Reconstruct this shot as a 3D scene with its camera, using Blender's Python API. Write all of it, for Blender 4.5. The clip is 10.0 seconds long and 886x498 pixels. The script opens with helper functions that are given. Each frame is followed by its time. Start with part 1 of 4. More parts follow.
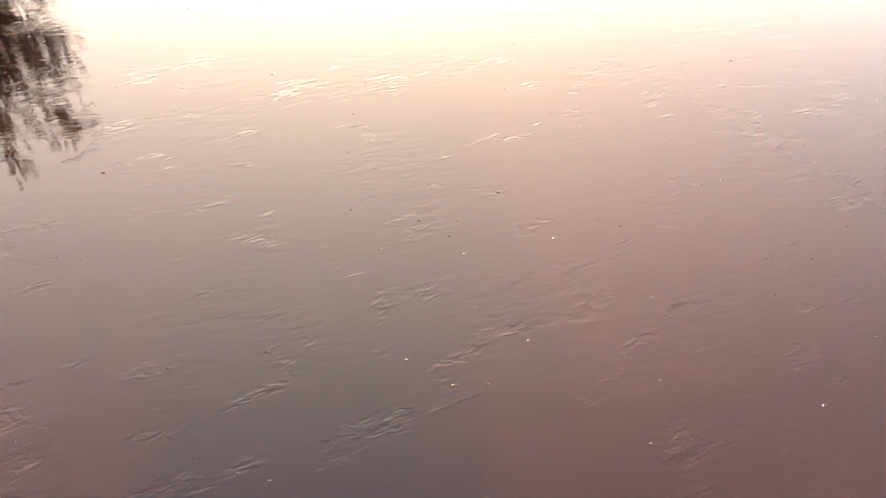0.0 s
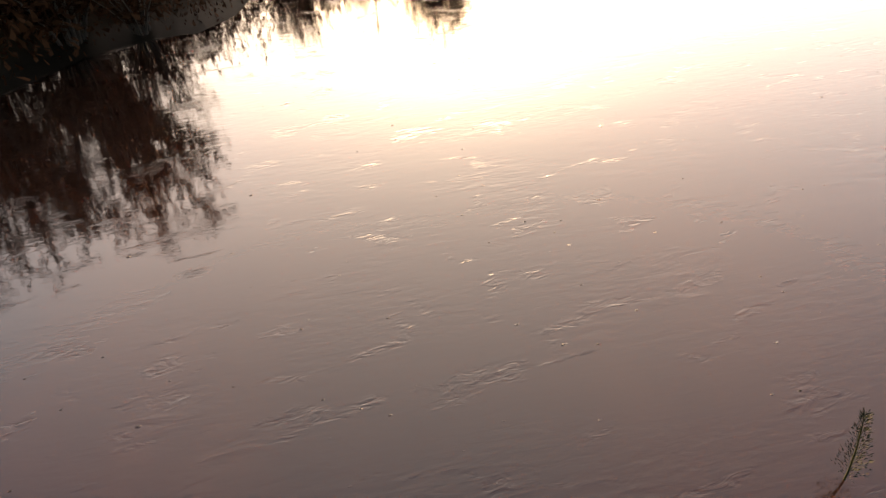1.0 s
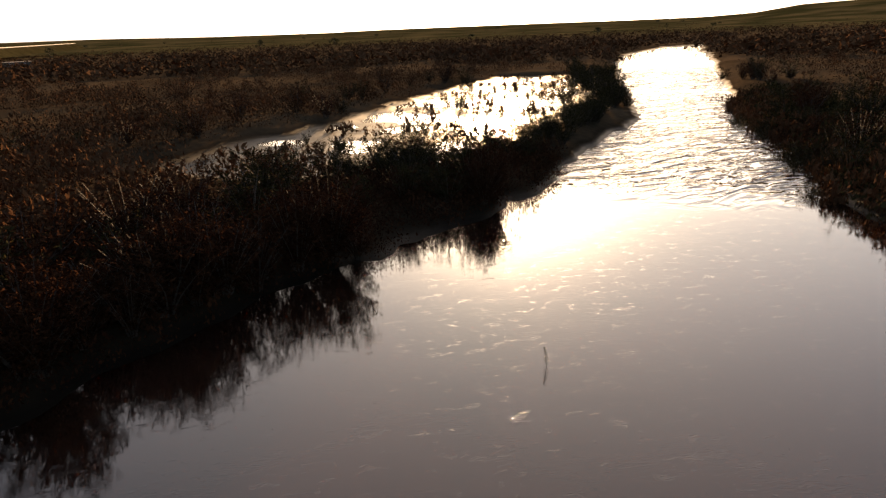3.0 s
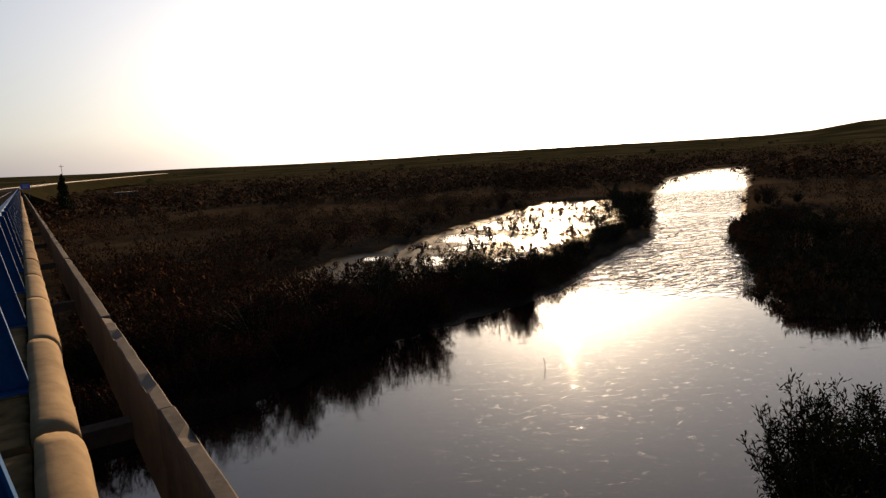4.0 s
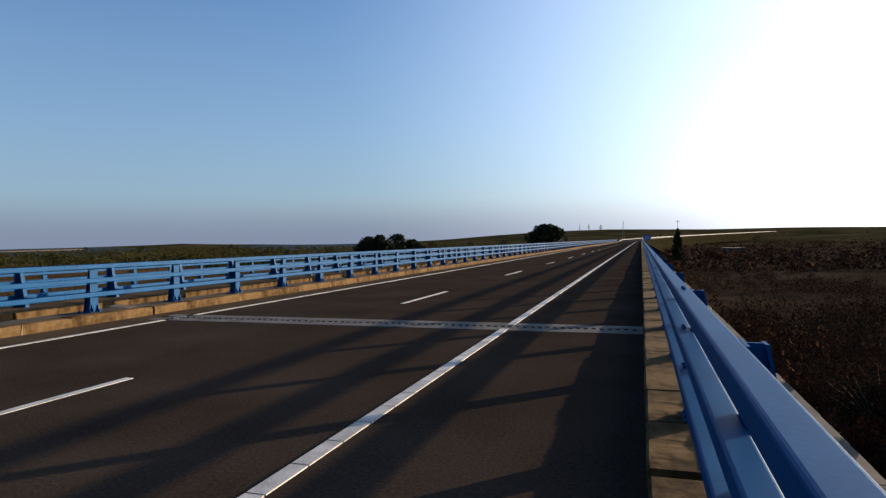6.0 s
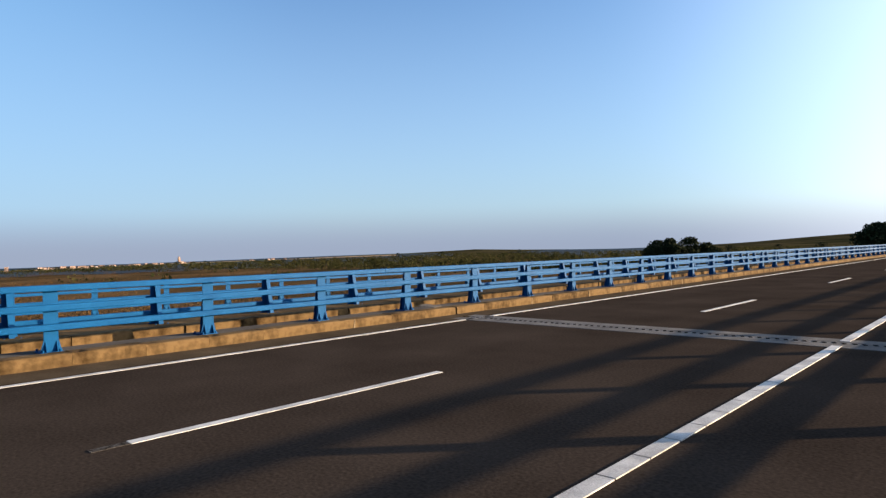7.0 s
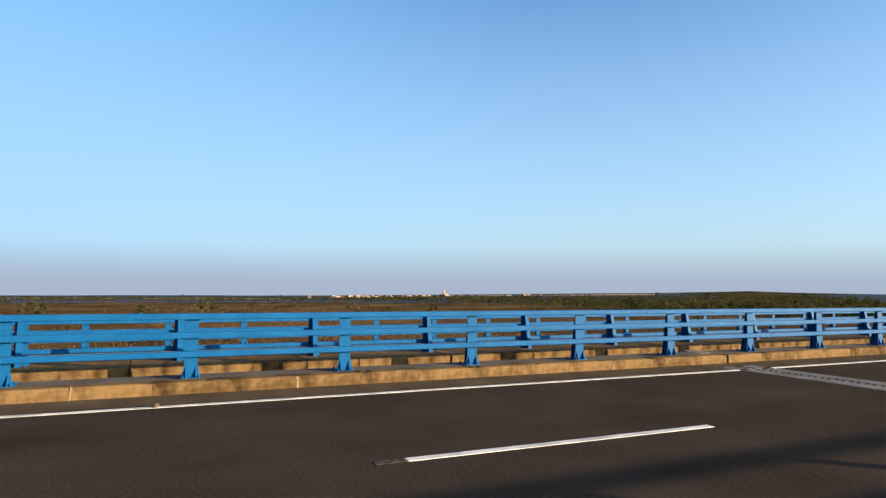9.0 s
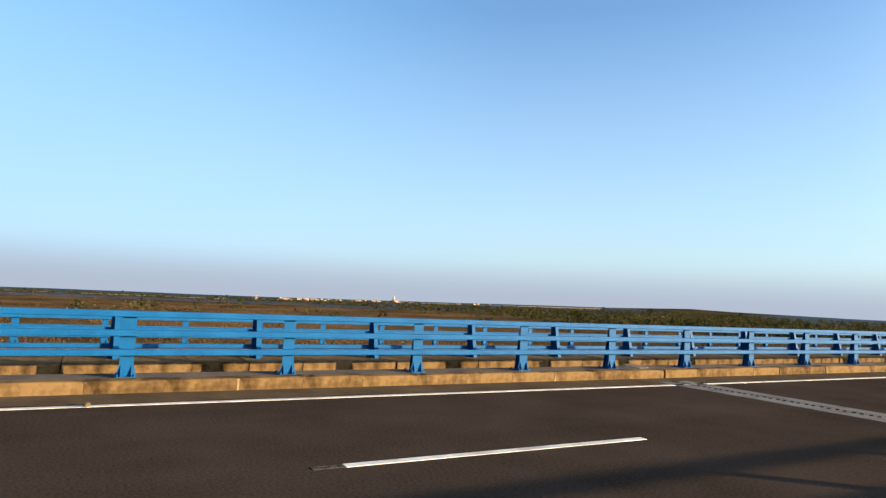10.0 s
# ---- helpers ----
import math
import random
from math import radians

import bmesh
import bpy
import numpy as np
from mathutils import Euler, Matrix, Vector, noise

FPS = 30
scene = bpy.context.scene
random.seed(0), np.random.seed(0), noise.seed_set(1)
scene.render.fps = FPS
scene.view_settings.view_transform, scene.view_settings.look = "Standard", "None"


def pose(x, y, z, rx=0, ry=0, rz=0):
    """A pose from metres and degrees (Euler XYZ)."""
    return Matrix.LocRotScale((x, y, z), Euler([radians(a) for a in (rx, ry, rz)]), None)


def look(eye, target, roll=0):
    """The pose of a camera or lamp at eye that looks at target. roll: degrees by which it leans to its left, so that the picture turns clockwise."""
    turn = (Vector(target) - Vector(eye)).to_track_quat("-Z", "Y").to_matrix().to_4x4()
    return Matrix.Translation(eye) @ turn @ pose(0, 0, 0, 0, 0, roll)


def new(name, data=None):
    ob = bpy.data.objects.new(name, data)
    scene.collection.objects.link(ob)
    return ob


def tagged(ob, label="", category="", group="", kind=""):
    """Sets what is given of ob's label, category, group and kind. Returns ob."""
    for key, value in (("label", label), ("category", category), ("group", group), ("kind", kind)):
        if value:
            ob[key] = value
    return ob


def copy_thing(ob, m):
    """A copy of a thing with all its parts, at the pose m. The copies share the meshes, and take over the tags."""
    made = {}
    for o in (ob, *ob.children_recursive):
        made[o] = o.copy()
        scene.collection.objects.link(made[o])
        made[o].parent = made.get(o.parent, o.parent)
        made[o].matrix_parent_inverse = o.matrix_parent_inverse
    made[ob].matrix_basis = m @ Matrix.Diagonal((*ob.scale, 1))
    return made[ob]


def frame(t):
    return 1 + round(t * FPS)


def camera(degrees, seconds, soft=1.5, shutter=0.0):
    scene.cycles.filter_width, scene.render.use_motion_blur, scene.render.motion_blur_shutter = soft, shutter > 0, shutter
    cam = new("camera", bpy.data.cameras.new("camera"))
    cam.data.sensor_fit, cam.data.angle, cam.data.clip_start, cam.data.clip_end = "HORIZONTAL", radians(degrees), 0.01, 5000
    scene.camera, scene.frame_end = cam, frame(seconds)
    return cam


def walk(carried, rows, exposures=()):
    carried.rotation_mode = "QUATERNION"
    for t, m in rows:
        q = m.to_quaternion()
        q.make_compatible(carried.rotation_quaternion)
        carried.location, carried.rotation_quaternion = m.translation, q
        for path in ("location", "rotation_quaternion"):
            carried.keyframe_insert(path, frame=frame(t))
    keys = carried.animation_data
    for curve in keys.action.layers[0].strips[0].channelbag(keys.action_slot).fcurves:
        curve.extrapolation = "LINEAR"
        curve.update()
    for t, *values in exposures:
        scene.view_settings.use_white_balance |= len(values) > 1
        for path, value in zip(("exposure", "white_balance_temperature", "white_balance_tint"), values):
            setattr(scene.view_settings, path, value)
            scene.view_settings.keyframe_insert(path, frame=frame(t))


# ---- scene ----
cam = camera(69.97, 10.0, soft=1.35)

PATH = (
    (0, 16.952, 17.316, -4.378, -53.457, -50.802, 3.681),
    (0.5, 16.400, 16.700, -4.420, -48.634, -46.016, 1.546),
    (1, 16.176, 16.752, -4.888, -41.692, -37.482, -5.067),
    (1.5, 15.729, 16.079, -4.314, -42.439, -35.612, -4.354),
    (2, 14.451, 15.073, -3.562, -43.767, -31.615, -3.583),
    (2.5, 12.839, 13.476, -1.835, -41.383, -27.417, -2.504),
    (2.7, 11.586, 11.956, -1.252, -40.299, -23.306, -1.798),
    (3, 8.900, 8.200, -0.450, -38.300, -18.600, -2.300),
    (3.3, 5.700, 4.000, 0.450, -36.600, -14.900, -2.900),
    (3.55, 2.900, 0.100, 1.150, -35.100, -12.300, -3.300),
    (3.8, 0.950, -2.800, 1.500, -34.000, -10.100, -3.600),
    (4, 0.420, -3.250, 1.570, -33.250, -7.810, -3.400),
    (4.2, 0.270, -3.180, 1.540, -31.600, -5.960, -3.850),
    (4.5, 0.022, -3.152, 1.515, -27.552, -3.854, -4.158),
    (5, -0.082, -3.168, 1.510, -14.366, -2.238, -2.849),
    (5.2, -0.127, -3.156, 1.508, -8.895, -1.930, -3.213),
    (6.3, -0.420, -3.017, 1.509, 27.042, -0.309, -0.265),
    (6.5, -0.490, -2.998, 1.518, 32.643, -0.241, -0.777),
    (7, -0.483, -2.985, 1.497, 42.771, 0.158, -1.312),
    (7.5, -0.493, -2.932, 1.503, 54.619, 1.184, 1.404),
    (8, -0.490, -2.954, 1.503, 62.042, 1.833, 0.789),
    (8.5, -0.489, -3.016, 1.513, 63.917, 1.902, 0.456),
    (9, -0.489, -3.071, 1.519, 65.532, 3.684, 0.405),
    (9.5, -0.472, -3.102, 1.522, 67.326, 3.903, 2.612),
    (10, -0.426, -3.057, 1.525, 61.215, 4.449, 2.645),
)

EXPOSURES = ((0, 4.4, 13400, 28), (0.5, 3.9, 13200, 29), (1, 3.25, 12600, 29), (1.5, 2.85, 11900, 28), (2, 2.5, 11000, 27),
             (2.7, 2.12, 10000, 24), (3.8, 0.75, 8400, 21), (4.5, 0.46, 7100, 16), (5.2, 0.62, 6500, 11), (6.3, 1.33, 6050, 13),
             (7, 1.7, 6350, 12), (9, 1.88, 6500, 9), (10, 2.03, 6800, 9))


def heading(x, y, z, yaw, pitch, roll):
    a, b = radians(yaw), radians(pitch)
    ahead = Vector((-math.sin(a) * math.cos(b), math.cos(a) * math.cos(b), math.sin(b)))
    return look((x, y, z), Vector((x, y, z)) + ahead, roll)


walk(cam, [(t, heading(*row)) for t, *row in PATH], EXPOSURES)

# ---- sky and sun ----
SUN_AZ, SUN_EL = radians(44.0), radians(9.0)      # to the right of +y, above the horizon
TO_SUN = Vector((math.sin(SUN_AZ) * math.cos(SUN_EL), math.cos(SUN_AZ) * math.cos(SUN_EL), math.sin(SUN_EL)))
HAZE, GLOW, AUREOLE, DUST_GLOW = (1.27, 1.48, 1.90), 6.2, 60.0, 26.0
world = bpy.data.worlds.new("sky")
scene.world = world
world.use_nodes = True
wn = world.node_tree
sky = wn.nodes.new("ShaderNodeTexSky")
sky.sky_type = "NISHITA"
sky.sun_disc = False
sky.sun_elevation, sky.sun_rotation = SUN_EL, SUN_AZ
sky.altitude, sky.air_density, sky.dust_density, sky.ozone_density = 30, 1.0, 1.6, 2.6
tint = wn.nodes.new("ShaderNodeMix")
tint.data_type, tint.blend_type = "RGBA", "MULTIPLY"
tint.inputs["Factor"].default_value = 1.0
tint.inputs["B"].default_value = (0.89, 1.03, 1.18, 1)
wn.links.new(sky.outputs[0], tint.inputs["A"])
# evening haze low over the horizon, and the bright air round the sun
way = wn.nodes.new("ShaderNodeTexCoord")
split = wn.nodes.new("ShaderNodeSeparateXYZ")
wn.links.new(way.outputs["Generated"], split.inputs[0])
low = wn.nodes.new("ShaderNodeMapRange")
low.interpolation_type = "SMOOTHSTEP"
for key, value in (("From Min", 0.0), ("From Max", 0.075), ("To Min", 0.96), ("To Max", 0.0)):
    low.inputs[key].default_value = value
wn.links.new(split.outputs["Z"], low.inputs["Value"])
haze = wn.nodes.new("ShaderNodeMix")
haze.data_type = "RGBA"
haze.inputs["B"].default_value = (HAZE[0], HAZE[1], HAZE[2], 1)
wn.links.new(low.outputs["Result"], haze.inputs["Factor"])

near = wn.nodes.new("ShaderNodeVectorMath")
near.operation = "DOT_PRODUCT"
wn.links.new(way.outputs["Generated"], near.inputs[0])
near.inputs[1].default_value = TO_SUN
# deeper blue away from the sun
away = wn.nodes.new("ShaderNodeMapRange")
for key, value in (("From Min", -0.1), ("From Max", -0.9), ("To Min", 0.0), ("To Max", 0.85)):
    away.inputs[key].default_value = value
wn.links.new(near.outputs["Value"], away.inputs["Value"])
deep = wn.nodes.new("ShaderNodeMix")
deep.data_type = "RGBA"
deep.inputs["B"].default_value = (0.72, 1.75, 2.9, 1)
wn.links.new(away.outputs["Result"], deep.inputs["Factor"])
wn.links.new(tint.outputs["Result"], deep.inputs["A"])
# paler air a little higher up
high = wn.nodes.new("ShaderNodeMapRange")
for key, value in (("From Min", 0.0), ("From Max", 0.42), ("To Min", 0.68), ("To Max", 0.0)):
    high.inputs[key].default_value = value
wn.links.new(split.outputs["Z"], high.inputs["Value"])
pale = wn.nodes.new("ShaderNodeMix")
pale.data_type = "RGBA"
pale.inputs["B"].default_value = (1.80, 2.46, 3.20, 1)
wn.links.new(high.outputs["Result"], pale.inputs["Factor"])
wn.links.new(deep.outputs["Result"], pale.inputs["A"])
wn.links.new(pale.outputs["Result"], haze.inputs["A"])
gain = wn.nodes.new("ShaderNodeMapRange")
for key, value in (("From Min", 0.3), ("From Max", 1.0), ("To Min", 0.0), ("To Max", 1.0)):
    gain.inputs[key].default_value = value
wn.links.new(near.outputs["Value"], gain.inputs["Value"])
power = wn.nodes.new("ShaderNodeMath")
power.operation = "POWER"
wn.links.new(gain.outputs["Result"], power.inputs[0])
power.inputs[1].default_value = 2.0
glow = wn.nodes.new("ShaderNodeMix")
glow.data_type, glow.blend_type = "RGBA", "ADD"
glow.inputs["B"].default_value = (GLOW * 0.88, GLOW * 0.88, GLOW * 0.86, 1)
wn.links.new(power.outputs[0], glow.inputs["Factor"])
wn.links.new(haze.outputs["Result"], glow.inputs["A"])
core = wn.nodes.new("ShaderNodeMath")
core.operation = "POWER"
wn.links.new(gain.outputs["Result"], core.inputs[0])
core.inputs[1].default_value = 70.0
aureole = wn.nodes.new("ShaderNodeMix")
aureole.data_type, aureole.blend_type = "RGBA", "ADD"
aureole.inputs["B"].default_value = (AUREOLE * 1.0, AUREOLE * 0.86, AUREOLE * 0.68, 1)
wn.links.new(core.outputs[0], aureole.inputs["Factor"])
wn.links.new(glow.outputs["Result"], aureole.inputs["A"])
# bright dusty air lying low under the sun
flat = wn.nodes.new("ShaderNodeCombineXYZ")
wn.links.new(split.outputs["X"], flat.inputs["X"])
wn.links.new(split.outputs["Y"], flat.inputs["Y"])
level = wn.nodes.new("ShaderNodeVectorMath")
level.operation = "NORMALIZE"
wn.links.new(flat.outputs[0], level.inputs[0])
side = wn.nodes.new("ShaderNodeVectorMath")
side.operation = "DOT_PRODUCT"
wn.links.new(level.outputs[0], side.inputs[0])
side.inputs[1].default_value = (math.sin(SUN_AZ), math.cos(SUN_AZ), 0)
forward = wn.nodes.new("ShaderNodeMath")
forward.operation = "MAXIMUM"
wn.links.new(side.outputs["Value"], forward.inputs[0])
forward.inputs[1].default_value = 0.0
narrow = wn.nodes.new("ShaderNodeMath")
narrow.operation = "POWER"
wn.links.new(forward.outputs[0], narrow.inputs[0])
narrow.inputs[1].default_value = 14.0
bank = wn.nodes.new("ShaderNodeMapRange")
bank.interpolation_type = "SMOOTHSTEP"
for key, value in (("From Min", 0.10), ("From Max", 0.285), ("To Min", 1.0), ("To Max", 0.0)):
    bank.inputs[key].default_value = value
wn.links.new(split.outputs["Z"], bank.inputs["Value"])
lit = wn.nodes.new("ShaderNodeMath")
lit.operation = "MULTIPLY"
wn.links.new(narrow.outputs[0], lit.inputs[0])
wn.links.new(bank.outputs["Result"], lit.inputs[1])
dusty = wn.nodes.new("ShaderNodeMix")
dusty.data_type, dusty.blend_type = "RGBA", "ADD"
dusty.inputs["B"].default_value = (DUST_GLOW * 1.0, DUST_GLOW * 0.87, DUST_GLOW * 0.70, 1)
wn.links.new(lit.outputs[0], dusty.inputs["Factor"])
wn.links.new(aureole.outputs["Result"], dusty.inputs["A"])
wn.links.new(dusty.outputs["Result"], wn.nodes["Background"].inputs[0])
wn.nodes["Background"].inputs[1].default_value = 0.086
sun_data = bpy.data.lights.new("sun", "SUN")
sun_data.energy, sun_data.angle, sun_data.color = 5.0, radians(0.6), (1.0, 0.76, 0.48)
sun = new("sun", sun_data)
sun.matrix_world = look(TO_SUN * 100, (0, 0, 0))


WATER_Z = -7.6


# ---- materials ----
def material(name, dark, light, scale=4.0, rough=0.7, bump=0.2, metal=0.0, fine=None, per="", spec=0.5, spread=0.25, detail=6.0, vary=0.45, grain=0.5, shift=0.0, streak=0.0):
    """Two colours mixed by noise at two scales, with fine relief; per: vary by object or by loose piece."""
    m = bpy.data.materials.new(name)
    m.use_nodes = True
    n, link = m.node_tree.nodes, m.node_tree.links.new
    b = n["Principled BSDF"]
    b.inputs["Roughness"].default_value, b.inputs["Metallic"].default_value = rough, metal
    b.inputs["Specular IOR Level"].default_value = spec
    co = n.new("ShaderNodeTexCoord")
    big = n.new("ShaderNodeTexNoise")
    big.inputs["Scale"].default_value, big.inputs["Detail"].default_value = scale, detail
    link(co.outputs["Object"], big.inputs["Vector"])
    small = n.new("ShaderNodeTexNoise")
    small.inputs["Scale"].default_value, small.inputs["Detail"].default_value = fine or scale * 14, 3.0
    link(co.outputs["Object"], small.inputs["Vector"])
    add = n.new("ShaderNodeMath")
    add.operation = "MULTIPLY_ADD"
    link(small.outputs["Fac"], add.inputs[0])
    add.inputs[1].default_value = grain
    link(big.outputs["Fac"], add.inputs[2])
    src = add.outputs[0]
    if per:
        if per == "object":
            r = n.new("ShaderNodeObjectInfo").outputs["Random"]
        else:
            r = n.new("ShaderNodeNewGeometry").outputs["Random Per Island"]
        more = n.new("ShaderNodeMath")
        more.operation = "MULTIPLY_ADD"
        link(r, more.inputs[0])
        more.inputs[1].default_value = vary
        link(src, more.inputs[2])
        sub = n.new("ShaderNodeMath")
        sub.operation = "SUBTRACT"
        link(more.outputs[0], sub.inputs[0])
        sub.inputs[1].default_value = vary / 2
        src = sub.outputs[0]
    if streak:
        # coarse and fine grain in equal weight, then wear and oil drawn out along the way of travel
        drawn = n.new("ShaderNodeMapping")
        drawn.inputs["Scale"].default_value = (1.5, 0.035, 1.0)
        link(co.outputs["Object"], drawn.inputs["Vector"])
        tracks = n.new("ShaderNodeTexNoise")
        tracks.inputs["Scale"].default_value, tracks.inputs["Detail"].default_value = 1.3, 5.0
        link(drawn.outputs[0], tracks.inputs["Vector"])
        laid = n.new("ShaderNodeMath")
        laid.operation = "MULTIPLY_ADD"
        link(tracks.outputs["Fac"], laid.inputs[0])
        laid.inputs[1].default_value = streak * 4
        link(src, laid.inputs[2])
        centred = n.new("ShaderNodeMath")
        centred.operation = "SUBTRACT"
        link(laid.outputs[0], centred.inputs[0])
        centred.inputs[1].default_value = streak * 2 + grain / 2
        src, grain = centred.outputs[0], 0.0
    ramp = n.new("ShaderNodeValToRGB")
    ramp.color_ramp.elements[0].position, ramp.color_ramp.elements[1].position = 0.5 + grain / 2 + shift - spread, 0.5 + grain / 2 + shift + spread
    ramp.color_ramp.elements[0].color, ramp.color_ramp.elements[1].color = (*dark, 1), (*light, 1)
    link(src, ramp.inputs[0])
    link(ramp.outputs[0], b.inputs["Base Color"])
    if bump:
        bm_ = n.new("ShaderNodeBump")
        bm_.inputs["Strength"].default_value, bm_.inputs["Distance"].default_value = bump, 0.02
        link(add.outputs[0], bm_.inputs["Height"])
        link(bm_.outputs[0], b.inputs["Normal"])
    return m


def water_material(name, murk):
    """Muddy water: a glossy surface over brown murk, smooth but for small wrinkles, broken where the river runs over a riffle."""
    m = bpy.data.materials.new(name)
    m.use_nodes = True
    n, link = m.node_tree.nodes, m.node_tree.links.new
    b = n["Principled BSDF"]
    b.inputs["Roughness"].default_value = 0.04
    b.inputs["IOR"].default_value = 1.5
    b.inputs["Subsurface Weight"].default_value = 1.0
    b.inputs["Subsurface Radius"].default_value = (1.0, 0.8, 0.7)
    b.inputs["Subsurface Scale"].default_value = 8.0
    co = n.new("ShaderNodeTexCoord")
    silt = n.new("ShaderNodeTexNoise")
    silt.inputs["Scale"].default_value, silt.inputs["Detail"].default_value = 0.25, 6.0
    link(co.outputs["Object"], silt.inputs["Vector"])
    ramp = n.new("ShaderNodeValToRGB")
    ramp.color_ramp.elements[0].position, ramp.color_ramp.elements[1].position = 0.3, 0.7
    ramp.color_ramp.elements[0].color, ramp.color_ramp.elements[1].color = (*[c * 0.85 for c in murk], 1), (*[c * 1.12 for c in murk], 1)
    link(silt.outputs["Fac"], ramp.inputs[0])
    link(ramp.outputs[0], b.inputs["Base Color"])

    def ruffle(scale, stretch, turn, detail, warp):
        mp = n.new("ShaderNodeMapping")
        mp.vector_type = "TEXTURE"
        mp.inputs["Rotation"].default_value = (0, 0, radians(turn))
        mp.inputs["Scale"].default_value = (1.0 / stretch, 1.0, 1)
        link(co.outputs["Object"], mp.inputs["Vector"])
        t = n.new("ShaderNodeTexNoise")
        t.inputs["Scale"].default_value, t.inputs["Detail"].default_value, t.inputs["Distortion"].default_value = scale, detail, warp
        link(mp.outputs[0], t.inputs["Vector"])
        return t.outputs["Fac"]

    def bumped(height, amount, dist, before=None):
        u = n.new("ShaderNodeBump")
        u.inputs["Distance"].default_value = dist
        if isinstance(amount, float):
            u.inputs["Strength"].default_value = amount
        else:
            link(amount, u.inputs["Strength"])
        link(height, u.inputs["Height"])
        if before:
            link(before, u.inputs["Normal"])
        return u.outputs[0]

    def falloff(x, y, r):
        """1 at a place on the river, fading to 0 at r metres."""
        d = n.new("ShaderNodeVectorMath")
        d.operation = "DISTANCE"
        link(co.outputs["Object"], d.inputs[0])
        d.inputs[1].default_value = (x, y, WATER_Z)
        k = n.new("ShaderNodeMapRange")
        k.inputs["From Min"].default_value, k.inputs["From Max"].default_value = r * 0.35, r
        k.inputs["To Min"].default_value, k.inputs["To Max"].default_value = 1.0, 0.0
        link(d.outputs["Value"], k.inputs["Value"])
        return k.outputs["Result"]

    # short wrinkles all over in loose patches, and small boils where the current wells up
    def spread_of(value, lo, hi, least, most_):
        k = n.new("ShaderNodeMapRange")
        k.interpolation_type = "SMOOTHSTEP"
        k.inputs["From Min"].default_value, k.inputs["From Max"].default_value = lo, hi
        k.inputs["To Min"].default_value, k.inputs["To Max"].default_value = least, most_
        link(value, k.inputs["Value"])
        return k.outputs["Result"]

    nrm = bumped(ruffle(0.9, 0.6, -30, 1.0, 0.6), 0.012, 0.08)
    nrm = bumped(ruffle(24.0, 0.25, -34, 3.0, 0.5), spread_of(ruffle(1.6, 0.6, -30, 3.0, 0.5), 0.34, 0.66, 0.03, 0.14), 0.010, nrm)
    nrm = bumped(ruffle(8.5, 0.30, -30, 5.0, 1.4), spread_of(ruffle(2.6, 0.45, -30, 3.0, 0.8), 0.54, 0.72, 0.02, 0.22), 0.015, nrm)
    nrm = bumped(ruffle(21.0, 0.35, -28, 3.0, 1.2), spread_of(ruffle(4.2, 0.5, -30, 3.0, 0.6), 0.56, 0.68, 0.01, 0.50), 0.010, nrm)
    for scale, size, high in ((4.0, 0.045, 0.009), (9.0, 0.06, 0.006)):
        cell = n.new("ShaderNodeTexVoronoi")
        cell.inputs["Scale"].default_value = scale
        warp = n.new("ShaderNodeMapping")
        warp.vector_type = "TEXTURE"
        warp.inputs["Rotation"].default_value = (0, 0, radians(-30))
        warp.inputs["Scale"].default_value = (2.0, 1.0, 1.0)
        link(co.outputs["Object"], warp.inputs["Vector"])
        link(warp.outputs[0], cell.inputs["Vector"])
        ring = spread_of(cell.outputs["Distance"], size * 0.2, size, 1.0, 0.0)
        rippled = n.new("ShaderNodeMath")
        rippled.operation = "MULTIPLY"
        link(ring, rippled.inputs[0])
        link(spread_of(ruffle(26.0, 0.5, -30, 4.0, 1.5), 0.35, 0.65, 0.0, 1.0), rippled.inputs[1])
        nrm = bumped(rippled.outputs[0], 1.0, high, nrm)
    most = None
    for x, y, r in ((50, 33, 16), (66, 42, 22), (40, 26, 9), (95, 64, 40)):
        f_ = falloff(x, y, r)
        if most:
            mx = n.new("ShaderNodeMath")
            mx.operation = "MAXIMUM"
            link(most, mx.inputs[0])
            link(f_, mx.inputs[1])
            most = mx.outputs[0]
        else:
            most = f_
    nrm = bumped(ruffle(0.85, 0.5, -12, 2.5, 1.1), most, 0.62, nrm)
    link(nrm, b.inputs["Normal"])
    return m


ASPHALT = material("asphalt", (0.0215, 0.0160, 0.0126), (0.0470, 0.0358, 0.0284), 0.6, 0.95, 0.08, fine=34, spec=0.0, spread=0.36, grain=1.3, shift=0.0, streak=0.05)
PAINT_WORN = material("worn_road_paint", (0.017, 0.014, 0.012), (0.085, 0.078, 0.072), 22.0, 0.8, 0.1, fine=60, spec=0.0, spread=0.18)
ASPHALT_OLD = material("asphalt_far", (0.035, 0.031, 0.029), (0.066, 0.060, 0.055), 0.5, 0.8, 0.4, fine=60, spec=0.0)
PAINT_WHITE = material("road_paint", (0.28, 0.265, 0.245), (0.50, 0.48, 0.45), 3.0, 0.6, 0.3, fine=70, spread=0.15)
BLUE = material("blue_paint", (0.0026, 0.046, 0.136), (0.0052, 0.068, 0.186), 2.0, 0.5, 0.05, fine=40, spec=0.045)
STEEL = material("dull_steel", (0.10, 0.10, 0.11), (0.25, 0.25, 0.26), 8.0, 0.5, 0.2, metal=0.8)
GALVANISED = material("galvanised", (0.16, 0.165, 0.17), (0.28, 0.285, 0.29), 5.0, 0.7, 0.1, metal=0.0, spec=0.2)
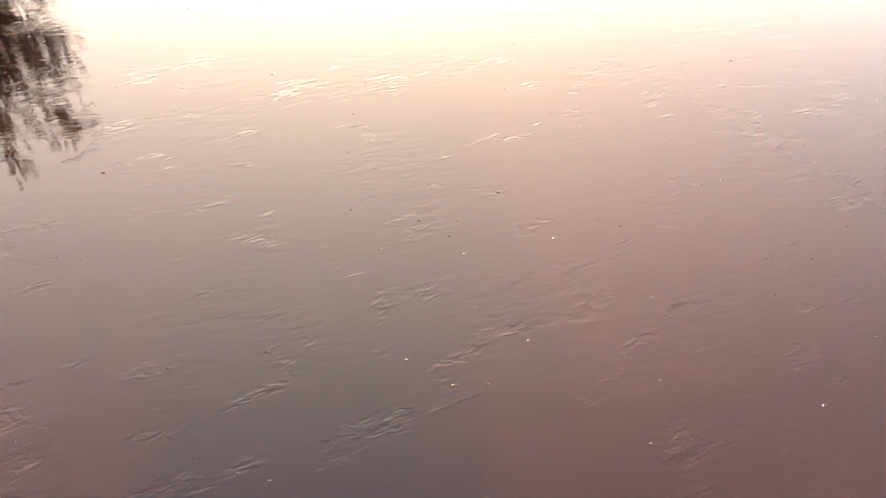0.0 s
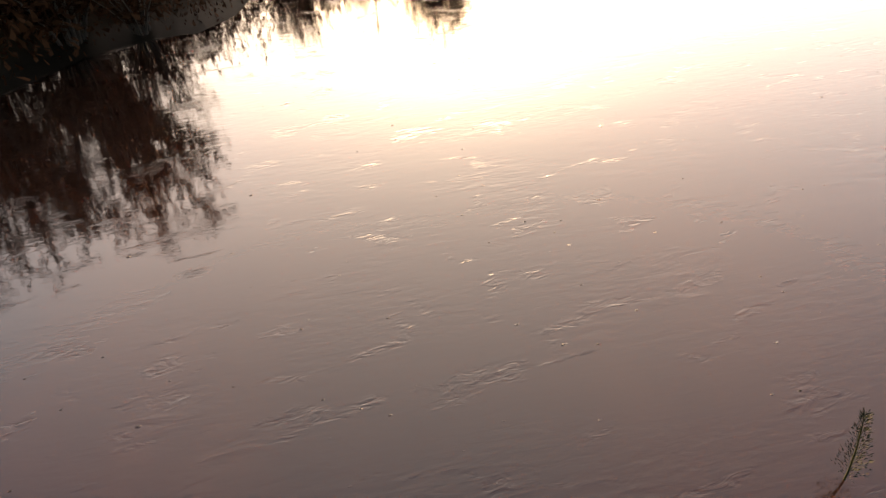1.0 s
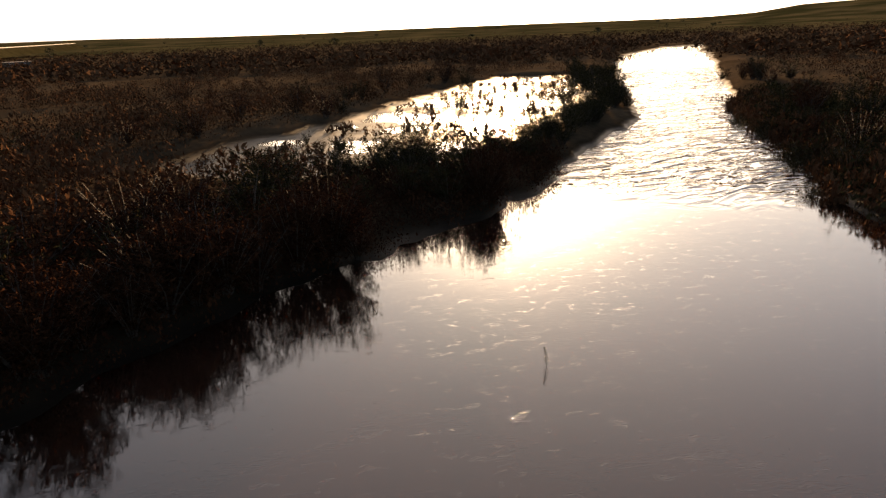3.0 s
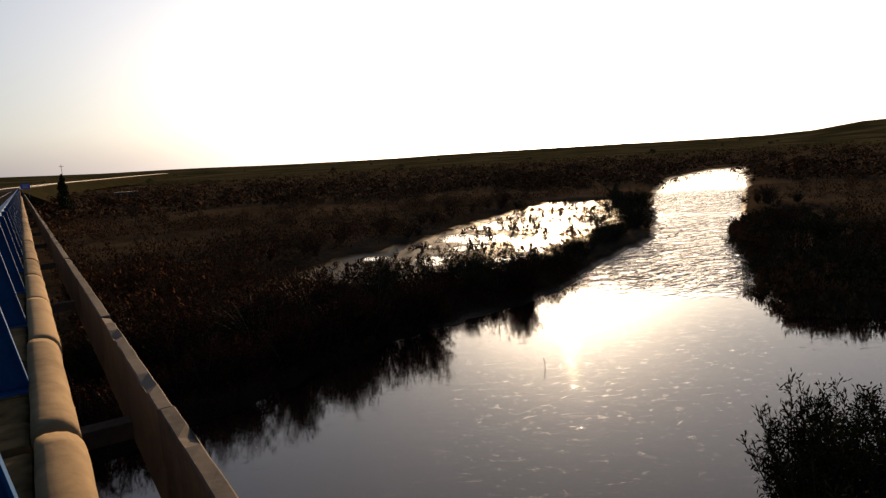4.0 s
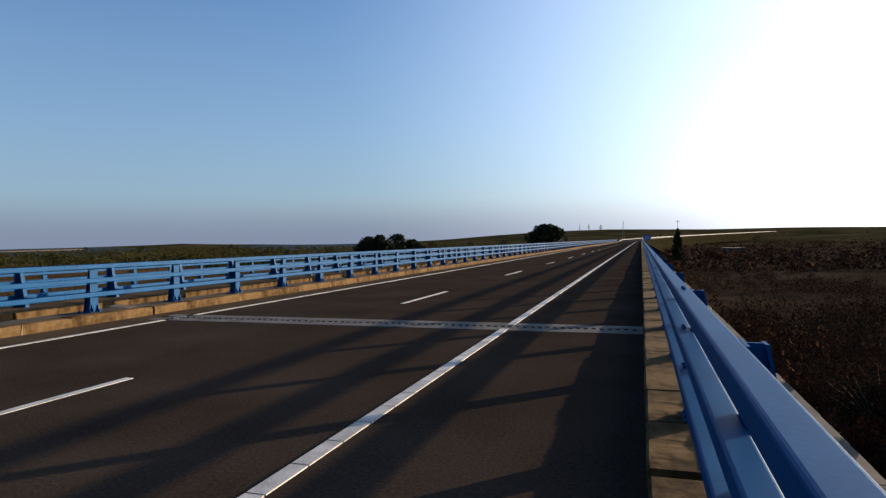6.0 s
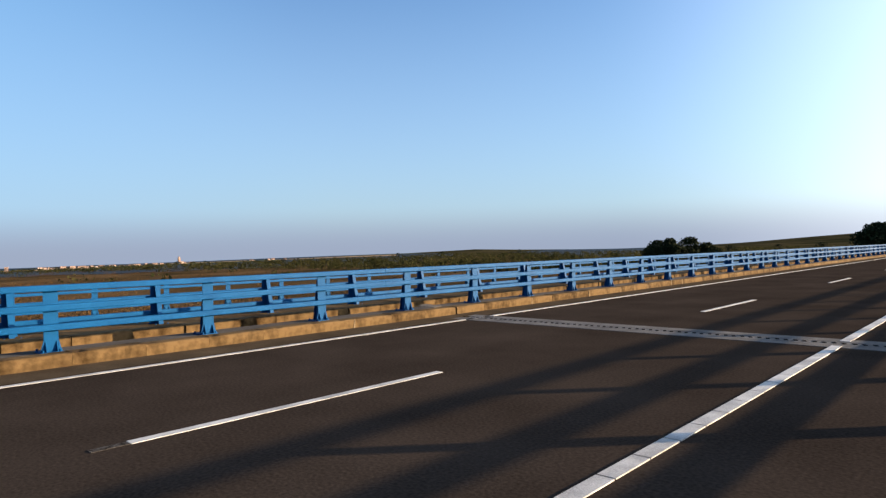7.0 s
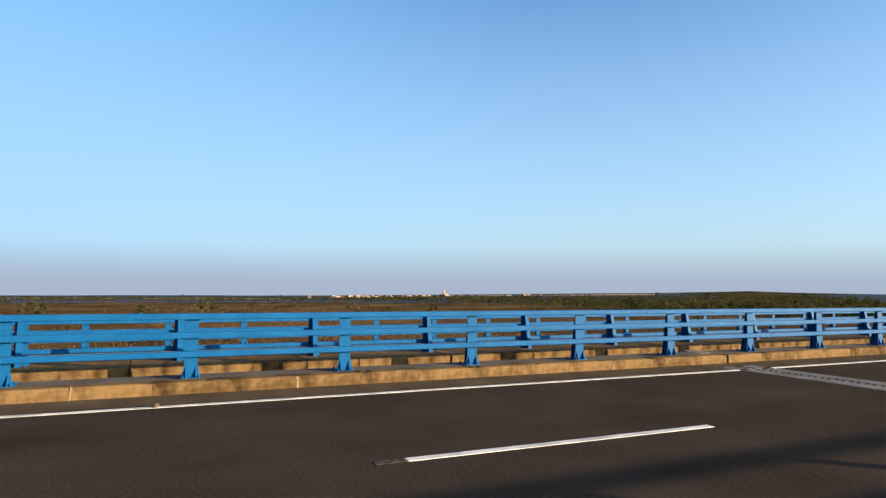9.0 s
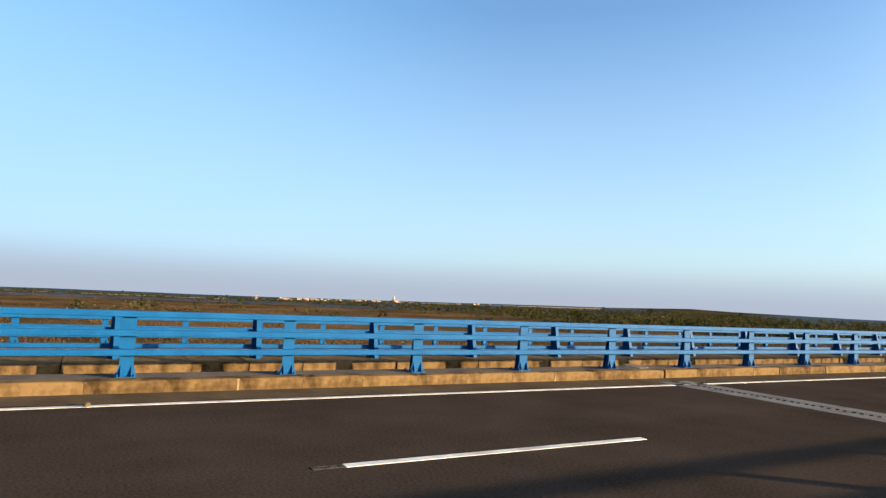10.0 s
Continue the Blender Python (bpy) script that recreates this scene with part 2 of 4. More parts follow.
JOINT_GREY = material("joint_mortar", (0.070, 0.065, 0.061), (0.150, 0.139, 0.131), 2.5, 0.9, 0.4, fine=40, spec=0.05)
# near-black colour standing in for the shade inside open slots and gaps
SLOT_SHADE = material("slot_shade", (0.002, 0.002, 0.002), (0.006, 0.006, 0.006), 8, 1.0, 0.0, spec=0.0)
BANK_HEATH = material("bank_heath", (0.012, 0.011, 0.006), (0.030, 0.025, 0.012), 0.08, 0.95, 0.6, fine=1.2, detail=9, spec=0.0)
DUST = material("road_dust", (0.040, 0.030, 0.020), (0.080, 0.059, 0.038), 1.4, 1.0, 0.3, fine=40, spec=0.0)
KERB = material("kerb_concrete", (0.026, 0.015, 0.006), (0.118, 0.075, 0.034), 2.3, 0.95, 0.6, fine=10, per="object", spec=0.05, spread=0.30, vary=0.25, grain=0.7)
MORTAR = material("pale_mortar", (0.10, 0.072, 0.042), (0.23, 0.17, 0.105), 9, 0.95, 0.5, spec=0.05)
CONCRETE = material("concrete", (0.075, 0.050, 0.028), (0.22, 0.155, 0.090), 1.3, 0.95, 0.5, fine=9, per="object", spec=0.1, spread=0.3)
CONCRETE_GREY = material("concrete_grey", (0.045, 0.039, 0.034), (0.120, 0.102, 0.086), 1.2, 0.95, 0.5, fine=11, per="object", spec=0.1, spread=0.3)
EARTH = material("earth", (0.017, 0.012, 0.008), (0.058, 0.040, 0.025), 0.035, 0.95, 0.8, fine=1.7, detail=10, spec=0.0)
WOOD = material("stem_bark", (0.022, 0.015, 0.011), (0.055, 0.038, 0.028), 6, 0.9, 0.4)
LEAF_RED = material("tamarisk_red", (0.022, 0.0085, 0.005), (0.050, 0.020, 0.010), 1.2, 0.8, 0.0, per="island", spec=0.0)
LEAF_OLIVE = material("tamarisk_olive", (0.014, 0.012, 0.006), (0.036, 0.029, 0.012), 1.2, 0.8, 0.0, per="island", spec=0.0)
LEAF_GREEN = material("leaf_green", (0.020, 0.029, 0.010), (0.056, 0.066, 0.024), 1.0, 0.7, 0.0, per="island", spec=0.08)
FAR_SCRUB = material("far_scrub_leaf", (0.016, 0.020, 0.008), (0.052, 0.046, 0.018), 0.02, 0.9, 0.0, fine=0.2, spec=0.0, spread=0.2, detail=9)
DRY_GRASS = material("dry_grass", (0.036, 0.021, 0.009), (0.080, 0.046, 0.020), 0.03, 0.9, 0.0, fine=0.3, spec=0.0, spread=0.25)
FIELD_TAN = material("stubble_field", (0.26, 0.17, 0.10), (0.42, 0.30, 0.19), 0.01, 1.0, 0.0, fine=0.3, spec=0.0)
FIELD_GREEN = material("green_field", (0.07, 0.075, 0.03), (0.13, 0.125, 0.06), 0.01, 1.0, 0.0, fine=0.3, spec=0.0)
SCRUB = material("scrub_leaf", (0.035, 0.017, 0.010), (0.098, 0.047, 0.024), 0.06, 0.9, 0.0, fine=0.6, spec=0.0, spread=0.2)
LEAF_DARK = material("leaf_dark", (0.010, 0.014, 0.006), (0.028, 0.033, 0.013), 1.0, 0.8, 0.0, per="island", spec=0.04)
LEAF_WEED = material("leaf_weed", (0.010, 0.015, 0.006), (0.022, 0.028, 0.011), 9.0, 0.8, 0.0, per="island", spec=0.05)
PLASTER = material("plaster", (0.12, 0.070, 0.052), (0.34, 0.235, 0.185), 0.15, 0.9, 0.1, per="object")
SIGN_BLUE = material("sign_blue", (0.01, 0.05, 0.30), (0.02, 0.08, 0.42), 2.0, 0.4, 0.0)
def translucent(m, share):
    """Thin leaves that let light through."""
    n, link = m.node_tree.nodes, m.node_tree.links.new
    b = n["Principled BSDF"]
    t = n.new("ShaderNodeBsdfTranslucent")
    link(b.inputs["Base Color"].links[0].from_socket, t.inputs["Color"])
    mix = n.new("ShaderNodeMixShader")
    mix.inputs[0].default_value = share
    link(b.outputs[0], mix.inputs[1])
    link(t.outputs[0], mix.inputs[2])
    link(mix.outputs[0], n["Material Output"].inputs["Surface"])


translucent(FAR_SCRUB, 0.35)


def two_lands(m, other_dark, other_light):
    """Beyond the second bridge the plain is dry grass, not river mud."""
    n, link = m.node_tree.nodes, m.node_tree.links.new
    b = n["Principled BSDF"]
    old = b.inputs["Base Color"].links[0].from_socket
    co = n.new("ShaderNodeTexCoord")
    sep = n.new("ShaderNodeSeparateXYZ")
    link(co.outputs["Object"], sep.inputs[0])
    k = n.new("ShaderNodeMapRange")
    k.inputs["From Min"].default_value, k.inputs["From Max"].default_value = -30, -110
    link(sep.outputs["X"], k.inputs["Value"])
    patchy = n.new("ShaderNodeTexNoise")
    patchy.inputs["Scale"].default_value, patchy.inputs["Detail"].default_value = 0.03, 9.0
    link(co.outputs["Object"], patchy.inputs["Vector"])
    ramp = n.new("ShaderNodeValToRGB")
    ramp.color_ramp.elements[0].position, ramp.color_ramp.elements[1].position = 0.35, 0.65
    ramp.color_ramp.elements[0].color, ramp.color_ramp.elements[1].color = (*other_dark, 1), (*other_light, 1)
    link(patchy.outputs["Fac"], ramp.inputs[0])
    mix = n.new("ShaderNodeMix")
    mix.data_type = "RGBA"
    link(k.outputs["Result"], mix.inputs["Factor"])
    link(old, mix.inputs["A"])
    link(ramp.outputs[0], mix.inputs["B"])
    # the hills beyond are dull olive heath
    reach = n.new("ShaderNodeVectorMath")
    reach.operation = "LENGTH"
    link(co.outputs["Object"], reach.inputs[0])
    away_ = n.new("ShaderNodeMapRange")
    away_.inputs["From Min"].default_value, away_.inputs["From Max"].default_value = 500, 1200
    link(reach.outputs["Value"], away_.inputs["Value"])
    fields = n.new("ShaderNodeTexNoise")
    fields.inputs["Scale"].default_value, fields.inputs["Detail"].default_value = 0.006, 8.0
    link(co.outputs["Object"], fields.inputs["Vector"])
    tones = n.new("ShaderNodeValToRGB")
    tones.color_ramp.elements[0].position, tones.color_ramp.elements[1].position = 0.40, 0.66
    tones.color_ramp.elements[0].color, tones.color_ramp.elements[1].color = (0.020, 0.020, 0.009, 1), (0.062, 0.048, 0.024, 1)
    link(fields.outputs["Fac"], tones.inputs[0])
    heath = n.new("ShaderNodeMix")
    heath.data_type = "RGBA"
    link(away_.outputs["Result"], heath.inputs["Factor"])
    link(mix.outputs["Result"], heath.inputs["A"])
    link(tones.outputs[0], heath.inputs["B"])
    mix = heath
    # wet mud down at the water line, the bank face's shade put into its colour
    wet = n.new("ShaderNodeMapRange")
    wet.inputs["From Min"].default_value, wet.inputs["From Max"].default_value = WATER_Z + 0.45, WATER_Z + 0.1
    link(sep.outputs["Z"], wet.inputs["Value"])
    damp_shaded = n.new("ShaderNodeMix")
    damp_shaded.data_type = "RGBA"
    damp_shaded.inputs["B"].default_value = (0.007, 0.005, 0.0035, 1)
    link(wet.outputs["Result"], damp_shaded.inputs["Factor"])
    link(mix.outputs["Result"], damp_shaded.inputs["A"])
    link(damp_shaded.outputs["Result"], b.inputs["Base Color"])
    sheen = n.new("ShaderNodeMapRange")
    sheen.inputs["From Min"].default_value, sheen.inputs["From Max"].default_value = WATER_Z + 0.30, WATER_Z + 0.12
    sheen.inputs["To Min"].default_value, sheen.inputs["To Max"].default_value = 0.95, 0.50
    link(sep.outputs["Z"], sheen.inputs["Value"])
    link(sheen.outputs["Result"], b.inputs["Roughness"])
    gloss = n.new("ShaderNodeMapRange")
    gloss.inputs["From Min"].default_value, gloss.inputs["From Max"].default_value = WATER_Z + 0.30, WATER_Z + 0.12
    gloss.inputs["To Min"].default_value, gloss.inputs["To Max"].default_value = 0.0, 0.03
    link(sep.outputs["Z"], gloss.inputs["Value"])
    link(gloss.outputs["Result"], b.inputs["Specular IOR Level"])


two_lands(EARTH, (0.038, 0.027, 0.013), (0.105, 0.064, 0.031))
WATER = water_material("river_water", (0.0150, 0.0062, 0.0038))


# ---- mesh helpers ----
def mesh_of(name, bm, mat=None):
    me = bpy.data.meshes.new(name)
    bm.to_mesh(me)
    bm.free()
    if mat:
        me.materials.append(mat)
    return me


def flat_mesh(name, verts, faces, mat=None, smooth=False):
    me = bpy.data.meshes.new(name)
    me.from_pydata([tuple(map(float, v)) for v in verts], [], [tuple(map(int, f)) for f in faces])
    if mat:
        me.materials.append(mat)
    if smooth:
        me.shade_smooth()
    return me


def hang(name, me, parent, m=None, label=""):
    """A part: one mesh object under a thing or a part."""
    ob = new(name, me)
    ob.parent = parent
    if m is not None:
        ob.matrix_basis = m
    if label:
        ob["label"] = label
    return ob


def part(name, bm, mat, parent, label="", m=None):
    return hang(name, mesh_of(name, bm, mat), parent, m, label)


def box(bm, x0, x1, y0, y1, z0, z1, bevel=0.0, segments=1):
    made = bmesh.ops.create_cube(bm, size=1.0, matrix=Matrix.LocRotScale(((x0 + x1) / 2, (y0 + y1) / 2, (z0 + z1) / 2), None, (x1 - x0, y1 - y0, z1 - z0)))
    if bevel:
        edges = list({e for v in made["verts"] for e in v.link_edges})
        bmesh.ops.bevel(bm, geom=edges, offset=bevel, segments=segments, affect="EDGES", profile=0.5)
    return bm


def boxed(*size, bevel=0.0, segments=1):
    return box(bmesh.new(), *size, bevel=bevel, segments=segments)


def prism(bm, outline, axis, a, b):
    """A flat outline of (u, v) drawn out along an axis from a to b."""
    def at(u, v, w):
        return {"x": (w, u, v), "y": (u, w, v), "z": (u, v, w)}[axis]
    lo = [bm.verts.new(at(u, v, a)) for u, v in outline]
    hi = [bm.verts.new(at(u, v, b)) for u, v in outline]
    k = len(outline)
    bm.faces.new(lo)
    bm.faces.new(hi)
    for i in range(k):
        bm.faces.new((lo[i], lo[(i + 1) % k], hi[(i + 1) % k], hi[i]))
    bmesh.ops.recalc_face_normals(bm, faces=bm.faces[:])
    return bm


def thing(name, label, category, m=None, group=""):
    ob = new(name)
    ob.empty_display_size = 0.2
    if m is not None:
        ob.matrix_basis = m
    return tagged(ob, label, category, group)


# ---- lie of the land ----
RIVER = ((-40, 17.5), (2, 20.2), (8, 22.2), (13, 24.2), (17, 25.2), (19.1, 25.8), (21, 26.1), (23, 26.4), (25.8, 26.8), (28.1, 27.8), (28.7, 27.9), (29.6, 27.5), (32.2, 29.0),
         (36, 31.3), (46, 35.8), (54, 38.5),
         (60, 43), (80, 59), (112, 84), (156, 114), (190, 132), (232, 150), (240, 141), (200, 118), (150, 86), (98, 56), (70, 39), (62, 34), (52, 27),
         (44, 20.8), (38.5, 18.4), (34, 14.2), (36, 11.0), (40, 7), (34, 2.5), (24, 1.6), (18.5, 2.6), (15.5, 4.2), (13.5, 4.4), (8, 1.5), (0, -2), (-40, -8))
LAGOON = ((20, 47), (24, 52), (38, 58), (52, 67), (70, 79), (86, 86), (92, 80), (86, 72), (76, 63), (64, 54.5), (52, 47.5), (42, 42), (34, 37), (28, 37.5), (23, 41))


def inside_distance(px, py, poly):
    """Distance to the outline, below zero inside, for arrays of points."""
    d = np.full(px.shape, 1e9)
    s = np.zeros(px.shape, bool)
    for (ax, ay), (bx, by) in zip(poly, poly[1:] + poly[:1]):
        ex, ey = bx - ax, by - ay
        t = np.clip(((px - ax) * ex + (py - ay) * ey) / (ex * ex + ey * ey), 0, 1)
        d = np.minimum(d, np.hypot(px - ax - t * ex, py - ay - t * ey))
        with np.errstate(divide="ignore", invalid="ignore"):
            cross = ((ay > py) != (by > py)) & (px < (bx - ax) * (py - ay) / (by - ay if by != ay else 1e-9) + ax)
        s ^= cross
    return np.where(s, -d, d)


def wobble(x, y, size, seed=0.0):
    """Smooth uneven values of about -1 to 1 from a sum of waves."""
    v = 0
    for k, (a, b, c) in enumerate(((1.0, 0.37, 0.3), (-0.61, 1.07, 2.1), (0.83, -1.31, 4.0), (1.9, 1.43, 1.1), (-2.3, 1.1, 5.2), (1.2, 2.9, 0.7))):
        v = v + np.sin((a * x + b * y) / size + c + seed * (k + 1)) / (1 + 0.45 * k)
    return v / 2.6


HILL_AZ = (-180, -100, -75, -67, -63, -60, -44, -20, -5, 3, 8, 18, 25, 33, 40, 43.5, 62, 74, 84, 112, 180)
HILL_Z = (20, 30, 100, 84, 44, 42, 46, 42, 50, 60, 52, 4, -12, -12, 6, -8, -32, -46, -50, -52, 20)


def land_z(x, y):
    x, y = np.asarray(x, float), np.asarray(y, float)
    river = inside_distance(x, y, RIVER) + 0.45 * wobble(x, y, 1.1) + 0.25 * wobble(x, y, 0.45, 5.0)
    lag = inside_distance(x, y, LAGOON) + 1.3 * wobble(x, y, 1.4, 2.0)
    z = -6.95 + 0.28 * wobble(x, y, 7.0) + 0.12 * wobble(x, y, 2.2, 1.0)
    bank = np.clip(river / 2.2, 0, 1)
    z = WATER_Z + (z - WATER_Z) * bank ** 0.7
    z = np.where(river < 0, WATER_Z - 0.05 + np.clip(river, -4, 0) * 0.25, z)
    mud = WATER_Z - 0.002 + 0.09 * np.clip((36 - x) / 14, 0, 1) + 0.055 * wobble(x, y, 2.4, 3.0) + 0.035 * wobble(x, y, 1.5, 4.0)
    z = np.where(lag < 0, mud, np.minimum(z, np.where(lag < 4, mud + (z - mud) * np.clip(lag / 4, 0, 1), z)))
    r = np.hypot(x, y)
    az = np.degrees(np.arctan2(-x, y))
    top = np.interp(az, HILL_AZ, HILL_Z) + 3.5 * wobble(x, y, 260.0)
    start = np.interp(az, (-180, 58, 86, 112, 150), (1500, 1500, 820, 820, 1500))
    start = np.where(top < -8, 380.0, start)
    k = np.clip((r - start) / (4000 - start), 0, 1)
    k = np.where(top < -8, k, k * k * (3 - 2 * k))
    return np.where(r > start, z + (top - z) * k, z)


def grid_steps(lo, hi, fine, reach):
    v = list(np.arange(lo, hi + fine / 2, fine))
    step, a, b = fine, v[0], v[-1]
    while b < reach:
        step *= 1.16
        b += step
        v.append(b)
    step = fine
    while a > -reach:
        step *= 1.16
        a -= step
        v.insert(0, a)
    return np.array(v)


gx, gy = grid_steps(-4, 100, 0.7, 4600), grid_steps(-6, 100, 0.7, 4600)
GX, GY = np.meshgrid(gx, gy)
GZ = land_z(GX, GY)
nx = len(gx)
quads = [(j * nx + i, j * nx + i + 1, (j + 1) * nx + i + 1, (j + 1) * nx + i) for j in range(len(gy) - 1) for i in range(nx - 1)]
ground = tagged(new("ground", flat_mesh("ground", np.stack([GX, GY, GZ], -1).reshape(-1, 3), quads, EARTH, True)),
                "brown earth plain with muddy banks and low hills", "ground", kind="structure")

bm = bmesh.new()
prism(bm, [(-60, -30), (270, -30), (270, 175), (-60, 175)], "z", WATER_Z - 4.0, WATER_Z)
tagged(new("water", mesh_of("water", bm, WATER)), "smooth brown muddy river water mirroring the evening sky", "water", kind="structure")

# ---- bridge and road ----
Y0, Y1 = -60.0, 330.0
RAIL_TOP = 1.117
deck = tagged(new("road", mesh_of("road", boxed(-10.24, -0.28, Y0, Y1, -0.25, 0.0), ASPHALT)), "dark brown-grey asphalt carriageway on a bridge", "road", kind="structure")
road2 = bmesh.new()
prism(road2, [(-23.6, -0.95), (-14.2, -0.3), (-14.2, -0.02), (-23.6, -0.65)], "y", Y0, Y1)
tagged(new("road", mesh_of("road", road2, ASPHALT_OLD)), "grey asphalt of the opposite carriageway", "road", kind="structure")
slab = bmesh.new()
box(slab, -11.95, 0.42, Y0, Y1, -1.3, -0.27)
tagged(new("bridge_deck", mesh_of("bridge_deck", slab, CONCRETE_GREY)), "grey concrete bridge deck under the road", "bridge deck", kind="structure")
slab = bmesh.new()
prism(slab, [(-25.0, -1.9), (-12.6, -1.3), (-12.6, -0.32), (-25.0, -0.97)], "y", Y0, Y1)
tagged(new("bridge_deck", mesh_of("bridge_deck", slab, CONCRETE_GREY)), "grey concrete deck of the second bridge", "bridge deck", kind="structure")
for y in range(-50, 330, 38):
    for x, top in ((-5.8, -1.3), (-18.8, -1.5)):
        pier = boxed(x - 3.0, x + 3.0, y - 0.5, y + 0.5, -10.0, top, bevel=0.3, segments=3)
        tagged(new("bridge_pier", mesh_of("bridge_pier", pier, CONCRETE_GREY)), "plain concrete pier holding the bridge deck", "pier", kind="structure")


def stripe(name, x0, x1, y0, y1, label, z=0.004):
    return tagged(new(name, mesh_of(name, boxed(x0, x1, y0, y1, z - 0.003, z + 0.002), PAINT_WHITE)), label, "road marking", kind="structure")


ribbed = bmesh.new()
for k in range(60):
    if abs(-5.0 + 0.52 * (k + 0.5) - 7.78) > 0.2:
        box(ribbed, -2.59, -2.455, -5.0 + 0.52 * k + 0.012, -5.0 + 0.52 * (k + 1) - 0.008, 0.001, 0.011)
tagged(new("edge_line", mesh_of("edge_line", ribbed, PAINT_WHITE)), "wide white ribbed line beside the hard shoulder", "road marking", kind="structure")
stripe("edge_line", -2.59, -2.455, Y0, -5.0, "wide white painted line beside the hard shoulder")
stripe("edge_line", -2.59, -2.455, -5.0 + 31.2, Y1, "wide white painted line beside the hard shoulder")
stripe("edge_line", -9.48, -9.36, Y0, 7.69, "white painted line beside the kerb")
stripe("edge_line", -9.48, -9.36, 7.87, Y1, "white painted line beside the kerb")
for k in range(-4, 22):
    y = -0.97 + 12.28 * k
    tagged(stripe("lane_dash", -5.91, -5.80, y, y + 3.68, "short white dash of the broken lane line"), group="broken lane line")

tagged(new("worn_dash", mesh_of("worn_dash", boxed(-5.90, -5.81, -1.27, -0.975, 0.001, 0.005), PAINT_WORN)), "worn start of a white lane dash", "road marking", kind="structure")

# expansion joint across the carriageway
joint = thing("expansion_joint", "grey steel and rubber comb joint across the road", "expansion joint", pose(0, 7.78, 0))
part("mortar_band", boxed(-10.24, -0.28, -0.46, -0.14, -0.02, 0.006), JOINT_GREY, joint, "grey worn mortar band")
part("mortar_band", boxed(-10.24, -0.28, 0.14, 0.46, -0.02, 0.006), JOINT_GREY, joint, "grey worn mortar band")
part("rubber_strip", boxed(-10.24, -0.28, -0.14, 0.14, -0.02, 0.003), JOINT_GREY, joint, "grey steel strip")
# proud black plates; the dark of the open slots is put into their colour
tooth = mesh_of("slot", boxed(-0.026, 0.026, -0.050, 0.050, 0.0, 0.007), SLOT_SHADE)
for k in range(76):
    hang("slot", tooth, joint, pose(-10.1 + k * 0.129, 0.012 * (-1) ** k, 0.001, 0, 0, 24))
cover = boxed(-0.24, 0.24, -0.16, 0.14, 0.0, 0.012, bevel=0.003)
part("cover_plate", cover, CONCRETE_GREY, joint, "bent loose steel cover plate", pose(-10.80, -0.10, 0.21, 3.0, 4.0, 6))

# ---- kerbs ----
def kerb_mesh(width, height, length, drop, seed, mat, round_=0.03):
    """A kerb stone with rounded, chipped top edges, uneven along its length."""
    c = round_
    section = [(0, -drop), (width, -drop), (width, height - c), (width - c * 0.3, height - c * 0.3), (width - c, height), (c * 0.6, height), (0, height - c * 0.6)]
    v, f = [], []
    k, cuts = len(section), 10
    for i in range(cuts + 1):
        y = 0.002 + (length - 0.004) * i / cuts
        for u, z in section:
            p = Vector((u * 4, y * 3.1, z * 4 + seed * 9.0))
            chip = max(0.0, noise.noise(p * 1.7) - 0.30) * 0.09 if z > height - c * 1.5 and u > width / 2 else 0.0
            v.append((u + (0.007 * noise.noise(p) - chip if z > -drop else 0), y, z + (0.006 * noise.noise(p + Vector((7, 1, 3))) - chip * 0.6 if z > 0 else 0)))
    for i in range(cuts):
        for j in range(k):
            f.append((i * k + j, i * k + (j + 1) % k, (i + 1) * k + (j + 1) % k, (i + 1) * k + j))
    f += [tuple(range(k))[::-1], tuple(range(cuts * k, cuts * k + k))]
    me = flat_mesh("kerb_stone", v, f, mat)
    return me


def kerb(label, x, width, height, drop, y_from, count, far, gap=None, mat=None, mortar=False, slit=0.07):
    mat = mat or CONCRETE
    owner = thing("kerb", label, "kerb", pose(x, y_from, 0))
    rng_ = random.Random(int(x * 10))
    shapes = [kerb_mesh(width, height, 1.0, drop, k, mat) for k in range(6)]
    for k in range(count):
        y = float(k) + (slit if gap is not None and y_from + k > gap else 0)
        hang("kerb_stone", rng_.choice(shapes), owner, pose(rng_.uniform(-0.008, 0.008), y, rng_.uniform(-0.008, 0.008), 0, 0, rng_.uniform(-0.3, 0.3)))
        if mortar and k < 45 and rng_.random() < 0.4:
            bm = box(bmesh.new(), width - 0.06, width + 0.009, -0.012, 0.010, -0.02, height + 0.003)
            for v in bm.verts:
                v.co.y += rng_.uniform(-0.016, 0.03)
                v.co.z += rng_.uniform(-0.02, 0.0)
            part("mortar_joint", bm, MORTAR, owner, "pale smeared mortar", pose(0, y, 0))
    if far > count:
        part("far_kerb", boxed(0, width, count + 0.1, far, -drop, height, bevel=0.02), mat, owner)
    return owner


kerb("row of worn yellowish concrete kerb stones before the railing", -10.56, 0.31, 0.20, 0.25, -8.05, 100, 330, gap=7.9, mat=KERB, mortar=True)
# black block added in the kerb slit; its colour is the gap's shade
tagged(new("joint_filler", mesh_of("joint_filler", boxed(-10.54, -10.32, 7.955, 8.015, -0.1, 0.15), SLOT_SHADE)), "black block as the shade in the gap between kerb stones", "joint filler", kind="structure")
tagged(new("walkway", mesh_of("walkway", boxed(-11.90, -10.57, Y0, Y1, -0.26, 0.09), CONCRETE_GREY)), "grey concrete strip carrying the railing posts", "walkway", kind="structure")
kerb("worn concrete kerb stones under the bridge railing", -0.28, 0.58, 0.16, 0.25, -6.31, 90, 330, gap=0.65, mat=KERB, slit=0.16)
